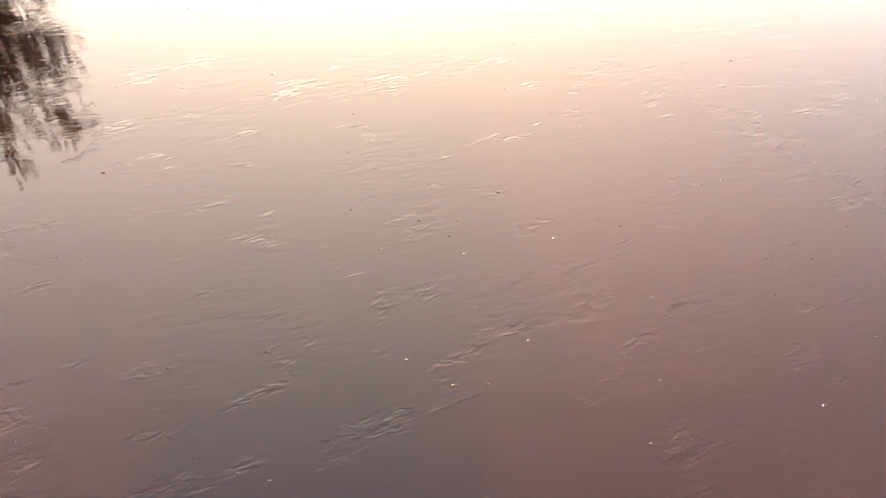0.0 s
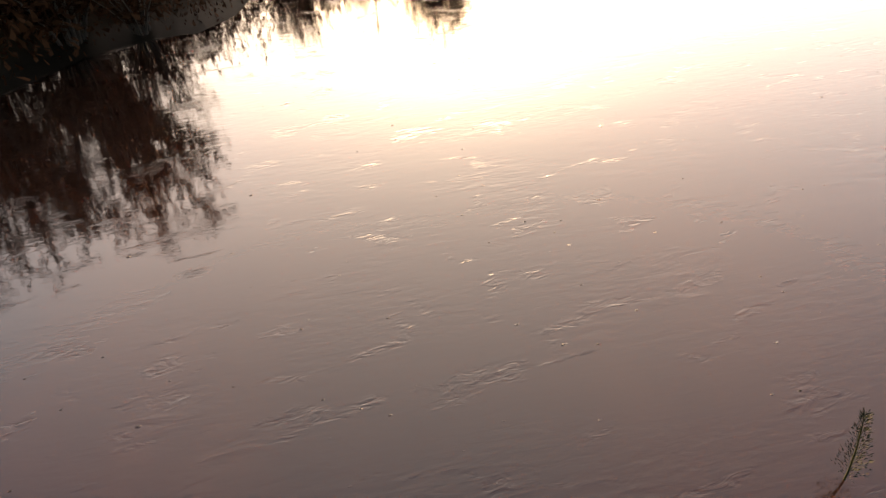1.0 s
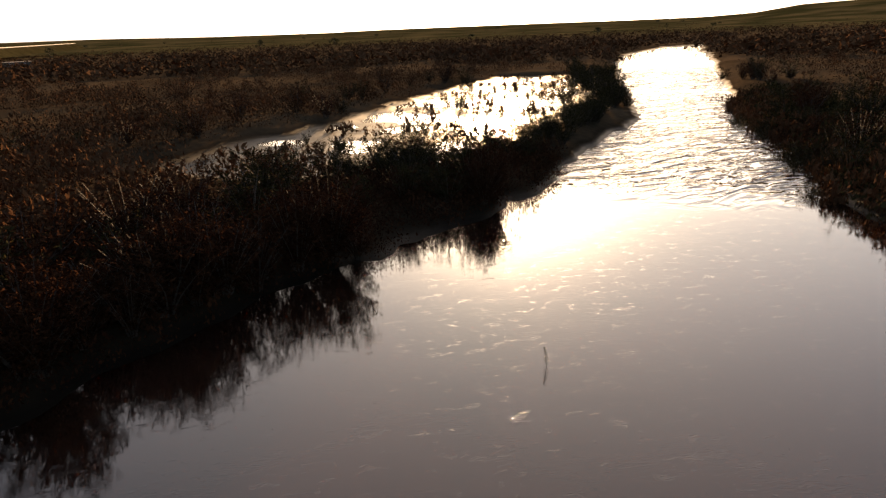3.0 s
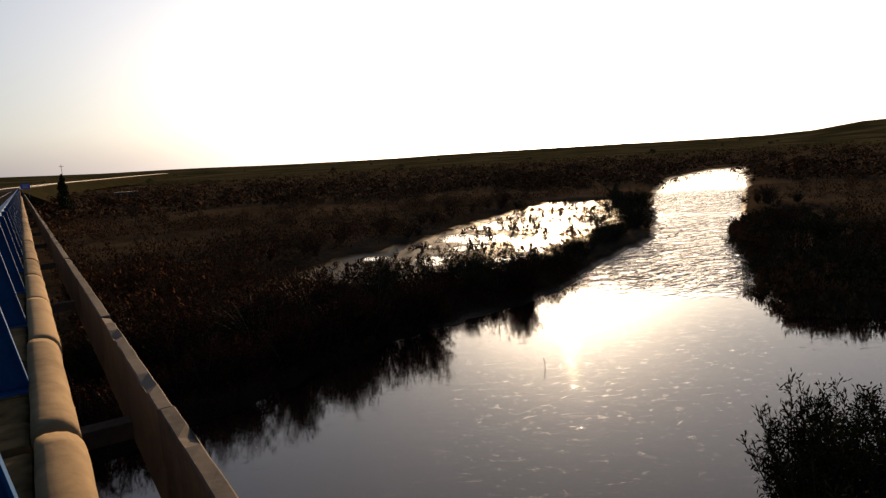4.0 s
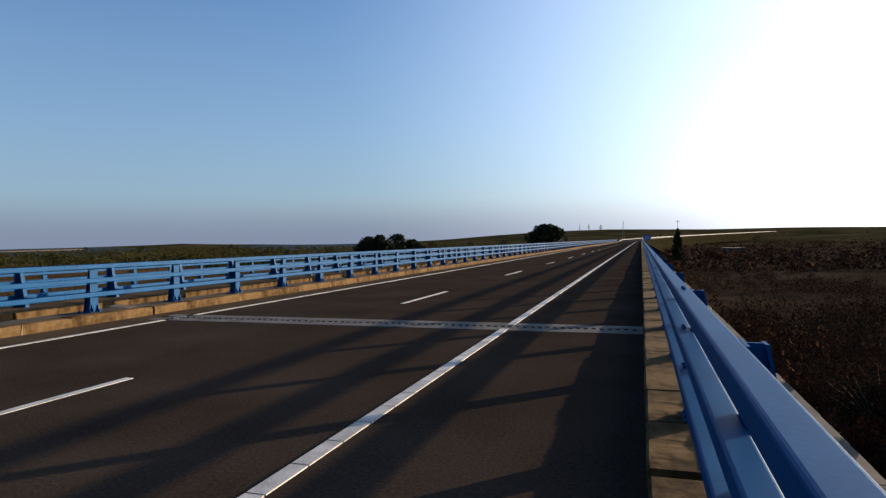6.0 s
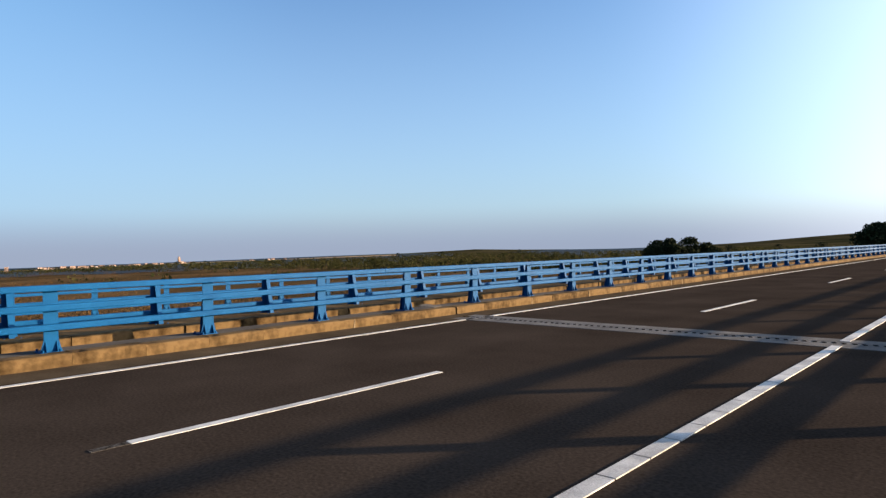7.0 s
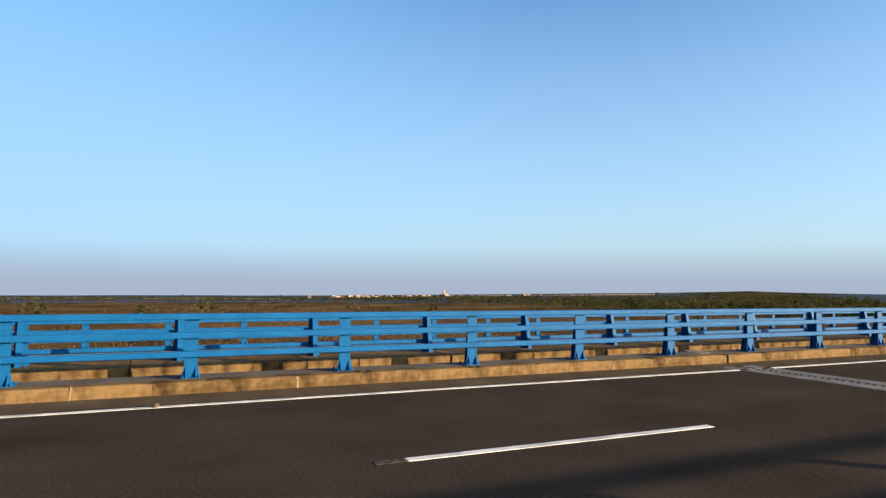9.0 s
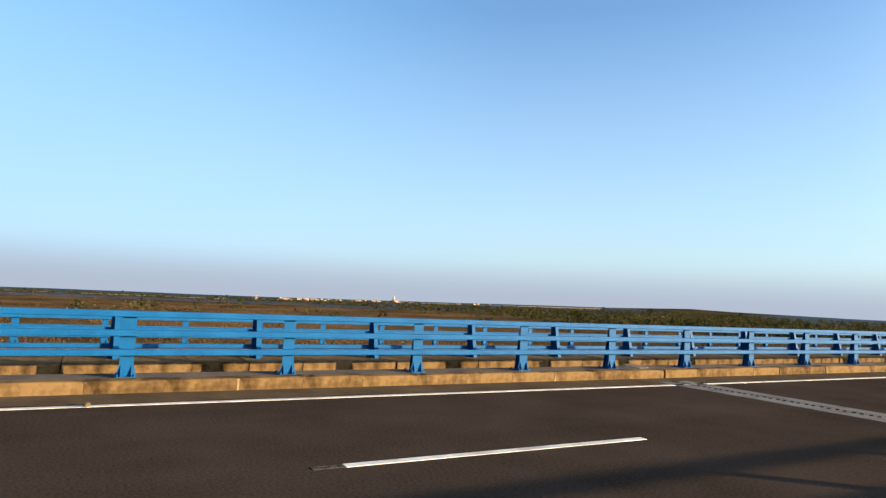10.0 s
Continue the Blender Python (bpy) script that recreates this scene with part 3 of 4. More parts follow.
# the same for the wider slit: shade of an open gap as a black block
tagged(new("joint_filler", mesh_of("joint_filler", boxed(-0.25, 0.29, 0.70, 0.84, -0.24, -0.02), SLOT_SHADE)), "black block as the shade in the open kerb gap at the bridge joint", "joint filler", kind="structure")
kerb("weathered concrete edge of the opposite carriageway", -14.20, 1.75, 0.18, 0.45, -8.4, 90, 330, mat=KERB)
far_kerb = thing("kerb", "low concrete kerb at the far edge of the bridge", "kerb", pose(-24.9, 0, -0.65))
part("kerb_strip", boxed(0, 1.3, -20, 300, -0.3, 0.14, bevel=0.02), CONCRETE, far_kerb)

# rounded outer edge blocks of the deck
edge = thing("deck_edge", "row of rounded yellowish concrete edge blocks", "deck edge", pose(0.42, 0, 0))
prof = [(-0.115, -0.26), (0.09, -0.3), (0.12, 0.0), (0.128, 0.09), (0.118, 0.14), (0.092, 0.185), (0.05, 0.218), (0.0, 0.232), (-0.06, 0.235), (-0.10, 0.222), (-0.115, 0.19)]
bm = bmesh.new()
prism(bm, prof, "y", 0.012, 2.488)
bmesh.ops.subdivide_edges(bm, edges=[e for e in bm.edges if e.calc_length() > 2], cuts=14)
for v in bm.verts:
    if v.co.z > 0:
        v.co.x += 0.008 * noise.noise(v.co * 2.3)
        v.co.z += 0.007 * noise.noise(v.co * 2.0 + Vector((3, 1, 8)))
block = mesh_of("edge_block", bm, CONCRETE)
block.shade_smooth()
rng = random.Random(5)
for k in range(-3, 44):
    gap = 0.13 if k >= 0 else 0.0
    hang("edge_block", block, edge, pose(rng.uniform(-0.008, 0.008), 0.72 + gap + 2.5 * k, rng.uniform(-0.008, 0.008)))

# outer parapet wall
wall = thing("parapet_wall", "long grey concrete parapet panels outside the railing", "parapet", pose(1.01, 0, -0.334))
shapes = []
for k in range(4):
    bm = boxed(0, 0.105, 0.008, 3.672, -0.46, 0.354, bevel=0.010, segments=1)
    bmesh.ops.subdivide_edges(bm, edges=[e for e in bm.edges if e.calc_length() > 1.5], cuts=18)
    for v in bm.verts:
        if v.co.z > 0.2:
            q = noise.noise(Vector((v.co.x * 9, v.co.y * 2.1, k * 5.0)))
            v.co.z += 0.010 * q - (0.03 if q > 0.42 else 0)
            v.co.x += 0.006 * noise.noise(Vector((k, v.co.y * 3, v.co.x)))
    shapes.append(mesh_of("wall_panel", bm, CONCRETE_GREY))
for k in range(-4, 42):
    hang("wall_panel", shapes[k % 4], wall, pose(rng.uniform(-0.006, 0.006), 1.30 + 3.68 * k, rng.uniform(-0.008, 0.008)))
for k in range(-1, 20):
    part("bracket", boxed(-0.60, 0.0, 3.0 + 7.36 * k, 3.2 + 7.36 * k, -0.44, -0.28), CONCRETE_GREY, wall)

# ---- railings: three rails before tapered posts ----
def post_mesh():
    """One H-shaped steel section, narrowing upwards on its outer side."""
    bm = bmesh.new()
    rings = []
    for z, r in ((0.0, 0.30), (0.965, 0.125)):
        ring = [(0.052, -0.10), (0.066, -0.10), (0.066, -0.008), (r, -0.008), (r, -0.045), (r + 0.014, -0.045),
                (r + 0.014, 0.045), (r, 0.045), (r, 0.008), (0.066, 0.008), (0.066, 0.10), (0.052, 0.10)]
        rings.append([bm.verts.new((x, y, z)) for x, y in ring])
    lo, hi = rings
    bm.faces.new(lo[::-1])
    bm.faces.new(hi)
    for k in range(12):
        bm.faces.new((lo[k], lo[(k + 1) % 12], hi[(k + 1) % 12], hi[k]))
    return bm


def foot_mesh():
    bm = bmesh.new()
    box(bm, -0.02, 0.36, -0.15, 0.15, 0.0, 0.018)
    for s in (-1, 1):
        prism(bm, [(s * 0.10, 0.018), (s * 0.145, 0.018), (s * 0.10, 0.20)], "x", 0.050, 0.066)
        prism(bm, [(0.052, 0.018), (-0.015, 0.018), (0.052, 0.19)], "y", s * 0.075 - 0.006, s * 0.075 + 0.006)
    for s in (-1, 1):
        for x in (0.02, 0.33):
            bmesh.ops.create_cone(bm, cap_ends=True, segments=6, radius1=0.016, radius2=0.016, depth=0.04, matrix=Matrix.Translation((x, s * 0.12, 0.03)))
    return bm


POST, FOOT = mesh_of("post", post_mesh(), BLUE), mesh_of("foot_plate", foot_mesh(), BLUE)
w, h, c = 0.056, 0.048, 0.014
RAIL_OUT = []
for cx, cz, start in ((w - c, -h + c, -90), (w - c, h - c, 0), (-w + c, h - c, 90), (-w + c, -h + c, 180)):
    for step in range(4):
        a = radians(start + 30 * step)
        RAIL_OUT.append((cx + c * math.cos(a), cz + c * math.sin(a)))
bm = bmesh.new()
prism(bm, RAIL_OUT, "y", 0.004, 9.996)
RAIL = mesh_of("rail", bm, BLUE)
bm = bmesh.new()
prism(bm, [(u * 0.90, v * 0.93) for u, v in RAIL_OUT], "y", -0.12, 0.12)
for s in (-0.06, 0.06):
    bmesh.ops.create_cone(bm, cap_ends=True, segments=6, radius1=0.014, radius2=0.014, depth=0.03, matrix=Matrix.Translation((0, s, h + 0.004)))
SPLICE = mesh_of("splice_bolt", bm, BLUE)


def railing(label, x, y_first, z, turned, post_count, y_start, step=2.5, level=0.0, tall=1.0):
    owner = thing("bridge_railing", label, "railing", pose(x, 0, z, 0, 0, 180 if turned else 0))
    sign = -1 if turned else 1
    for k in range(post_count):
        p = hang("post", POST, owner, pose(0, sign * (y_first + step * k), 0) @ Matrix.Diagonal((1, 1, tall, 1)))
        if k < 60:
            hang("foot_plate", FOOT, p, pose(0, 0, 0))
    length = post_count * step
    for k in range(int(length / 10)):
        y = y_start + 10.0 * k
        for zz in (RAIL_TOP - h, 0.774, 0.478):
            hang("rail", RAIL, owner, pose(0, -(y + 10) if turned else y, zz + level - z))
            hang("splice_bolt", SPLICE, owner, pose(0, sign * y, zz + level - z), "blue sleeve with bolts joining two rails")
    return owner


railing("blue painted steel railing beside the hard shoulder", 0.0, -0.467 - 15.0, 0.15, False, 132, -17.9)
railing("blue painted steel railing along the median kerb", -11.30, -15.0, 0.09, True, 132, -13.3)
railing("blue painted steel railing of the opposite carriageway, seen from behind", -13.40, -0.1 - 15.0, 0.145, False, 132, -12.4, level=-0.085, tall=0.93)
railing("blue painted steel railing at the far edge of the bridge", -24.30, 4.93 - 17.5, -0.52, True, 120, -16.0, level=-0.70)

# blown dust lying along the foot of the median kerb
v, f = [], []
for k in range(300):
    y = -8 + 0.25 * k
    reach = 0.66 + 0.14 * noise.noise(Vector((y * 0.9, 1, 2))) + 0.05 * noise.noise(Vector((y * 4.0, 5, 2)))
    v += [(-10.262, y, 0.0), (-10.262, y, 0.020), (-10.25 + reach * 0.45, y, 0.008), (-10.25 + reach, y, 0.0005)]
for k in range(299):
    for j in range(3):
        f.append((4 * k + j, 4 * k + j + 1, 4 * k + j + 5, 4 * k + j + 4))
tagged(new("dust_strip", flat_mesh("dust_strip", v, [q[::-1] for q in f], DUST)), "brown blown dust along the kerb foot", "dust", kind="stuff")

# ---- plants ----
def tube(verts, faces, pts, r0, r1, sides=4):
    base = len(verts)
    k = len(pts)
    for i, p in enumerate(pts):
        r = r0 + (r1 - r0) * i / (k - 1)
        for s in range(sides):
            a = 2 * math.pi * s / sides
            verts.append((p[0] + r * math.cos(a), p[1] + r * math.sin(a), p[2]))
    for i in range(k - 1):
        for s in range(sides):
            t = (s + 1) % sides
            faces.append((base + i * sides + s, base + i * sides + t, base + (i + 1) * sides + t, base + (i + 1) * sides + s))


def blade(verts, faces, p, d, length, width, rg):
    """A small pointed leaf or spray from p along d."""
    d = Vector(d).normalized()
    side = d.cross(Vector((rg.uniform(-1, 1), rg.uniform(-1, 1), rg.uniform(-1, 1)))).normalized() * width / 2
    p = Vector(p)
    b = len(verts)
    verts += [p, p + d * length * 0.55 + side, p + d * length, p + d * length * 0.45 - side]
    faces.append((b, b + 1, b + 2, b + 3))


def shrub_meshes(seed, height, spread, stems, sprays, leaf, droop=0.3):
    """Stems fanning from the ground and feathery sprays along their outer parts."""
    rg = random.Random(seed)
    sv, sf, lv, lf = [], [], [], []
    for s in range(stems):
        a = rg.uniform(0, 2 * math.pi)
        lean = spread * math.sqrt(rg.uniform(0.0, 1.0))
        tall = height * rg.uniform(0.55, 1.0) * (1 - 0.35 * (lean / spread) ** 2)
        bend = rg.uniform(-0.3, 0.3)
        pts = []
        for i in range(6):
            t = i / 5
            r = lean * t ** 1.4
            ang = a + bend * t
            pts.append((0.12 * math.cos(a) + r * math.cos(ang), 0.12 * math.sin(a) + r * math.sin(ang), -0.15 + (tall + 0.15) * t ** 0.9))
        tube(sv, sf, pts, 0.028 * height / 2.5, 0.006, 3)
        for q in range(sprays):
            t = rg.uniform(0.18, 1.0)
            i = min(4, int(t * 5))
            u = t * 5 - i
            p = Vector(pts[i]).lerp(Vector(pts[i + 1]), u)
            out = Vector((rg.gauss(0, 1), rg.gauss(0, 1), rg.uniform(0.1, 1.4)))
            n_ = rg.randint(3, 5)
            twig = out.normalized() * rg.uniform(0.15, 0.38) * height / 2.5
            for j in range(n_):
                start = p + twig * (j / n_)
                d = twig.normalized() + Vector((rg.gauss(0, 0.6), rg.gauss(0, 0.6), rg.gauss(0.1, 0.5) - droop * j / n_))
                blade(lv, lf, start, d, leaf * rg.uniform(0.7, 1.5), leaf * rg.uniform(0.22, 0.4), rg)
    return sv, sf, lv, lf


def shrub_proto(seed, height, spread, stems, sprays, leaf, mat, label, name="shrub", category="bush"):
    sv, sf, lv, lf = shrub_meshes(seed, height, spread, stems, sprays, leaf)
    owner = thing(name, label, category, pose(0, 0, -60))
    hang("trunk", flat_mesh("trunk", sv, sf, WOOD), owner)
    hang("crown", flat_mesh("crown", lv, lf, mat), owner)
    return owner


PROTOS = []
for k, (mat, word) in enumerate(((LEAF_RED, "reddish-brown"), (LEAF_OLIVE, "olive-brown"), (LEAF_RED, "rusty brown"), (LEAF_OLIVE, "dark olive"), (LEAF_GREEN, "dull green"))):
    PROTOS.append((word, shrub_proto(20 + k, 2.5, 1.25, 24, 16, 0.135, mat, word + " tamarisk bush")))
PROTOS.append(("feathery olive", shrub_proto(37, 2.5, 1.1, 30, 46, 0.105, LEAF_OLIVE, "feathery olive tamarisk bush")))
PROTOS.append(("dense reddish", shrub_proto(31, 2.5, 1.15, 32, 48, 0.12, LEAF_RED, "dense reddish tamarisk bush")))


def land(x, y):
    return float(land_z(np.array([x]), np.array([y]))[0])


def plant(kind, x, y, size, label, turn=0.0, group="bushes on the banks", wide=1.0):
    ob = copy_thing(PROTOS[kind][1], pose(0, 0, 0))
    ob.matrix_basis = Matrix.Translation((x, y, land(x, y) - 0.03)) @ Euler((0, 0, turn)).to_matrix().to_4x4() @ Matrix.Diagonal((size * wide, size * wide, size, 1))
    ob["label"], ob["group"] = label, group
    return ob


# bushes whose mirror images stand out, then the thickets along the banks
plant(6, 18.4, 26.3, 1.32, "dense reddish tamarisk bush leaning over the water's edge", 0.4, wide=0.95)
plant(6, 17.1, 26.1, 1.25, "dense reddish tamarisk bush at the water's edge", 1.4, wide=0.8)
plant(0, 19.25, 26.0, 0.62, "reddish-brown tamarisk bush drooping over the water", 2.2, wide=1.1)
plant(2, 15.5, 25.7, 1.05, "rusty brown tamarisk bush at the water's edge", 0.7)
plant(6, 13.6, 25.3, 1.25, "dense reddish tamarisk bush at the water's edge", 2.9, wide=0.75)
plant(0, 11.7, 24.5, 0.85, "reddish-brown tamarisk bush at the water's edge", 4.4, wide=0.8)
plant(6, 9.6, 23.8, 1.2, "dense reddish tamarisk bush at the water's edge", 5.4, wide=0.9)
plant(6, 27.7, 28.3, 1.2, "dark bush at the tip of the sand spit", 2.0, wide=0.8)
plant(6, 26.6, 27.7, 1.0, "dark bush on the sand spit", 3.4, wide=0.8)
plant(1, 25.2, 28.4, 0.75, "olive-brown bush on the sand spit", 0.9)
plant(3, 24.0, 29.6, 0.8, "dark olive bush on the sand spit", 5.1)
for kind, x, y, size, turn in ((3, 28.0, 36.0, 1.1, 0.4), (1, 29.5, 36.4, 1.2, 1.9), (3, 26.5, 35.3, 1.0, 3.0), (1, 30.9, 37.0, 0.95, 4.2),
                               (3, 28.5, 30.4, 1.05, 5.0), (1, 27.6, 29.7, 1.1, 2.4), (3, 23.0, 34.0, 1.0, 1.2), (1, 24.6, 34.7, 1.05, 0.1)):
    plant(kind, x, y, size, PROTOS[kind][0] + " bush on the spit before the shallows", turn)
rng = random.Random(11)


def along(points, count, width, low, high, kinds, label):
    for k in range(count):
        i = rng.randrange(len(points) - 1)
        t = rng.random()
        (ax, ay), (bx, by) = points[i], points[i + 1]
        x, y = ax + (bx - ax) * t + rng.uniform(-width, width), ay + (by - ay) * t + rng.uniform(-width, width)
        kind = rng.choice(kinds)
        plant(kind, x, y, rng.uniform(low, high), PROTOS[kind][0] + label, rng.uniform(0, 6.28), wide=rng.uniform(0.9, 1.4))


along([(19.5, 29.6), (23, 30.4), (26.5, 30.6)], 9, 0.7, 0.5, 0.9, (0, 1, 3), " bush on the sand spit")
along([(1, 21.4), (8, 23.6), (13, 25.6), (16.5, 26.8)], 30, 0.6, 0.55, 1.1, (0, 0, 2), " tamarisk bush leaning over the bank")
along([(0.5, 26), (8, 28), (16, 30)], 26, 2.0, 0.8, 1.3, (0, 0, 2, 1), " tamarisk bush in the bank thicket")
along([(4, 31), (14, 32), (21, 33)], 14, 3.5, 0.7, 1.25, (0, 1, 3), " bush in the thicket behind the bank")
along([(22, 31), (30, 33), (27, 35)], 14, 1.6, 0.6, 1.0, (1, 3, 0), " bush on the spit between river and shallows")
along([(30, 31.5), (38, 35), (47, 39), (54, 43)], 34, 1.6, 0.5, 0.95, (1, 3, 3), " bush on the spit between river and shallows")
along([(54, 43), (68, 54), (82, 66), (96, 80)], 26, 2.6, 0.8, 1.4, (1, 3), " bush on the spit beside the river bend")
along([(25, 40), (30, 46), (40, 50)], 16, 4.0, 0.25, 0.5, (1, 3), " low tuft standing in the shallows")
along([(40, 50), (60, 62), (78, 76)], 20, 5.0, 0.25, 0.55, (1, 3), " low tuft standing in the shallows")
along([(4, 48), (20, 55), (38, 64), (60, 78), (88, 95)], 22, 4.0, 0.7, 1.3, (0, 1, 2, 3), " bush on the plain behind the shallows")
along([(38, 12), (52, 22), (70, 34), (100, 52)], 40, 3.5, 0.6, 1.3, (0, 1, 3), " bush on the outer bank of the river")
along([(36.5, 16.5), (46, 23), (60, 33)], 20, 1.4, 0.35, 0.7, (1, 3), " reedy tuft standing in the water by the bank")
along([(4, -4), (10, -0.5), (16, 1.0), (24, -0.5)], 22, 1.2, 0.7, 1.2, (1, 0, 3), " bush on the bank beside the bridge")
plant(5, 13.3, 3.25, 1.6, "tall olive bush rising from the bank beside the bridge", 0.8, wide=0.6)
plant(5, 12.5, 2.4, 1.2, "olive bush rising from the bank beside the bridge", 2.8, wide=0.7)
plant(5, 13.7, 2.9, 1.5, "tall dense olive bush on the bank beside the bridge", 4.1, wide=0.7)
plant(5, 14.8, 3.2, 1.4, "tall dark olive bush on the bank beside the bridge", 0.3, wide=0.75)
plant(5, 15.7, 2.4, 1.25, "tall olive bush on the bank beside the bridge", 1.3)
plant(4, 14.2, 2.2, 0.85, "dull green bush on the bank beside the bridge", 2.3)
plant(0, 16.8, 1.9, 1.2, "tall reddish bush on the bank beside the bridge", 1.9)


# ---- low scrub that nobody could count ----
def scrub(name, label, mat, xs, ys, heights, widths, leaves, leaf, seed, tall=1.0):
    rs = np.random.RandomState(seed)
    n = len(xs)
    zs = land_z(xs, ys)
    dz = rs.rand(n, leaves) ** 0.8
    ang = rs.rand(n, leaves) * 2 * np.pi
    rad = np.sqrt(rs.rand(n, leaves)) * np.sqrt(np.clip(1.02 - dz ** 2, 0, 1))
    lump = 0.75 + 0.5 * rs.rand(n, leaves)
    cx = xs[:, None] + widths[:, None] * rad * lump * np.cos(ang)
    cy = ys[:, None] + widths[:, None] * rad * lump * np.sin(ang)
    cz = zs[:, None] + heights[:, None] * dz * lump
    s = (leaf * heights)[:, None] * (0.5 + rs.rand(n, leaves))
    u = rs.normal(size=(n, leaves, 3))
    u /= np.linalg.norm(u, axis=2, keepdims=True)
    v = np.cross(u, rs.normal(size=(n, leaves, 3)))
    v /= np.linalg.norm(v, axis=2, keepdims=True)
    u[..., 2] = (np.abs(u[..., 2]) + 0.3) * tall
    c = np.stack([cx, cy, cz], -1)
    s = s[..., None]
    quad = np.stack([c - u * s * 0.5 - v * s * 0.25, c - u * s * 0.3 + v * s * 0.4, c + u * s * 0.9, c + u * s * 0.1 - v * s * 0.45], 2).reshape(-1, 3)
    me = bpy.data.meshes.new(name)
    total = n * leaves
    me.vertices.add(total * 4)
    me.vertices.foreach_set("co", quad.astype(np.float32).ravel())
    me.loops.add(total * 4)
    me.loops.foreach_set("vertex_index", np.arange(total * 4, dtype=np.int32))
    me.polygons.add(total)
    me.polygons.foreach_set("loop_start", np.arange(0, total * 4, 4, dtype=np.int32))
    me.update(calc_edges=True)
    me.validate()
    me.materials.append(mat)
    return tagged(new(name, me), label, "scrub", kind="stuff")


def scatter(count, r_low, r_high, az_low, az_high, seed, power=1.0):
    """Points in a wedge round the bridge, clear of water and road."""
    rs = np.random.RandomState(seed)
    r = r_low * (r_high / r_low) ** (rs.rand(count) ** power)
    a = np.radians(az_low + (az_high - az_low) * rs.rand(count))
    x, y = -r * np.sin(a), r * np.cos(a)
    keep = (inside_distance(x, y, RIVER) > 1.5) & (inside_distance(x, y, LAGOON) > 0.5) & ~((x > -27) & (x < 2.5))
    keep &= wobble(x, y, 9.0, 6.0) + 0.5 * wobble(x, y, 40.0, 8.0) > -0.55
    return x[keep], y[keep]


rs = np.random.RandomState(3)
x, y = scatter(5600, 24, 170, -88, 0, 41)
far_enough = (inside_distance(x, y, RIVER) > 9) & (inside_distance(x, y, LAGOON) > 2.5)
x, y = x[far_enough], y[far_enough]
scrub("near_scrub", "dense brown and olive scrub on the river plain", SCRUB, x, y, 0.5 + 1.4 * rs.rand(len(x)) ** 1.5, 0.8 + 1.6 * rs.rand(len(x)), 92, 0.10, 1)
x, y = -3 + 40 * rs.rand(8000), 16 + 22 * rs.rand(8000)
d = inside_distance(x, y, RIVER) + 0.45 * wobble(x, y, 1.1) + 0.25 * wobble(x, y, 0.45, 5.0)
keep = (d > 0.05) & (d < 9.5) & (inside_distance(x, y, LAGOON) > 0.5) & ~((x > 21) & (x < 24) & (d < 0.7)) & (y > 14 + 0.4 * x)
x, y = x[keep], y[keep]
scrub("bank_scrub", "low tangled reddish-brown scrub covering the river bank", LEAF_RED, x, y, 0.25 + 0.6 * rs.rand(len(x)) ** 1.5, 0.35 + 0.6 * rs.rand(len(x)), 48, 0.105, 7)
x, y = 4 + 70 * rs.rand(8000), -4 + 48 * rs.rand(8000)
d = inside_distance(x, y, RIVER) + 0.45 * wobble(x, y, 1.1) + 0.25 * wobble(x, y, 0.45, 5.0)
keep = (d > 0.05) & (d < 7) & (y < 14 + 0.4 * x) & (x + y > 8)
x, y = x[keep], y[keep]
scrub("bank_scrub", "low tangled olive-brown scrub covering the outer river bank", LEAF_OLIVE, x, y, 0.3 + 0.8 * rs.rand(len(x)) ** 1.5, 0.5 + 0.7 * rs.rand(len(x)), 36, 0.15, 8)
x, y = 8 + 62 * rs.rand(14000), -2 + 44 * rs.rand(14000)
d = inside_distance(x, y, RIVER) + 0.45 * wobble(x, y, 1.1) + 0.25 * wobble(x, y, 0.45, 5.0)
keep = (d > -0.9) & (d < 2.4) & (y < 14 + 0.4 * x) & (x > 33) & (y > 9)
x, y = x[keep], y[keep]
scrub("bank_reeds", "dense brown reeds fringing the outer river bank", SCRUB, x, y, 0.3 + 0.7 * rs.rand(len(x)) ** 1.5, 0.3 + 0.45 * rs.rand(len(x)), 34, 0.16, 9, 1.6)
x, y = scatter(7000, 160, 2600, -80, 0, 42)
scrub("far_scrub", "brown scrub reaching to the low hills", SCRUB, x, y, 1.0 + 1.5 * rs.rand(len(x)), 2.0 + 4.0 * rs.rand(len(x)), 14, 0.44, 2, 0.6)
x, y = scatter(7000, 80, 800, 0, 108, 43)
scrub("dry_grass", "orange-brown dry grass on the far plain", DRY_GRASS, x, y, 0.4 + 0.5 * rs.rand(len(x)), 1.6 + 3.5 * rs.rand(len(x)), 40, 0.24, 3, 0.6)
x, y = scatter(9000, 200, 1500, 0, 108, 44)
az = np.degrees(np.arctan2(-x, y))
r = np.hypot(x, y)
keep = (r > np.interp(az, (0, 45, 60, 75, 108), (200, 240, 380, 640, 720))) | (rs.rand(len(x)) < 0.05)
x, y = x[keep], y[keep]
scrub("far_scrub", "sunlit dull green bushes on the far plain", FAR_SCRUB, x, y, 1.3 + 2.4 * rs.rand(len(x)) ** 1.5, 2.0 + 4.0 * rs.rand(len(x)), 28, 0.32, 6, 0.6)
x, y = 18 + 76 * rs.rand(3000), 35 + 53 * rs.rand(3000)
wet = (inside_distance(x, y, LAGOON) < 0.5) & (wobble(x, y, 2.4, 9.0) > -0.05)
x, y = x[wet], y[wet]
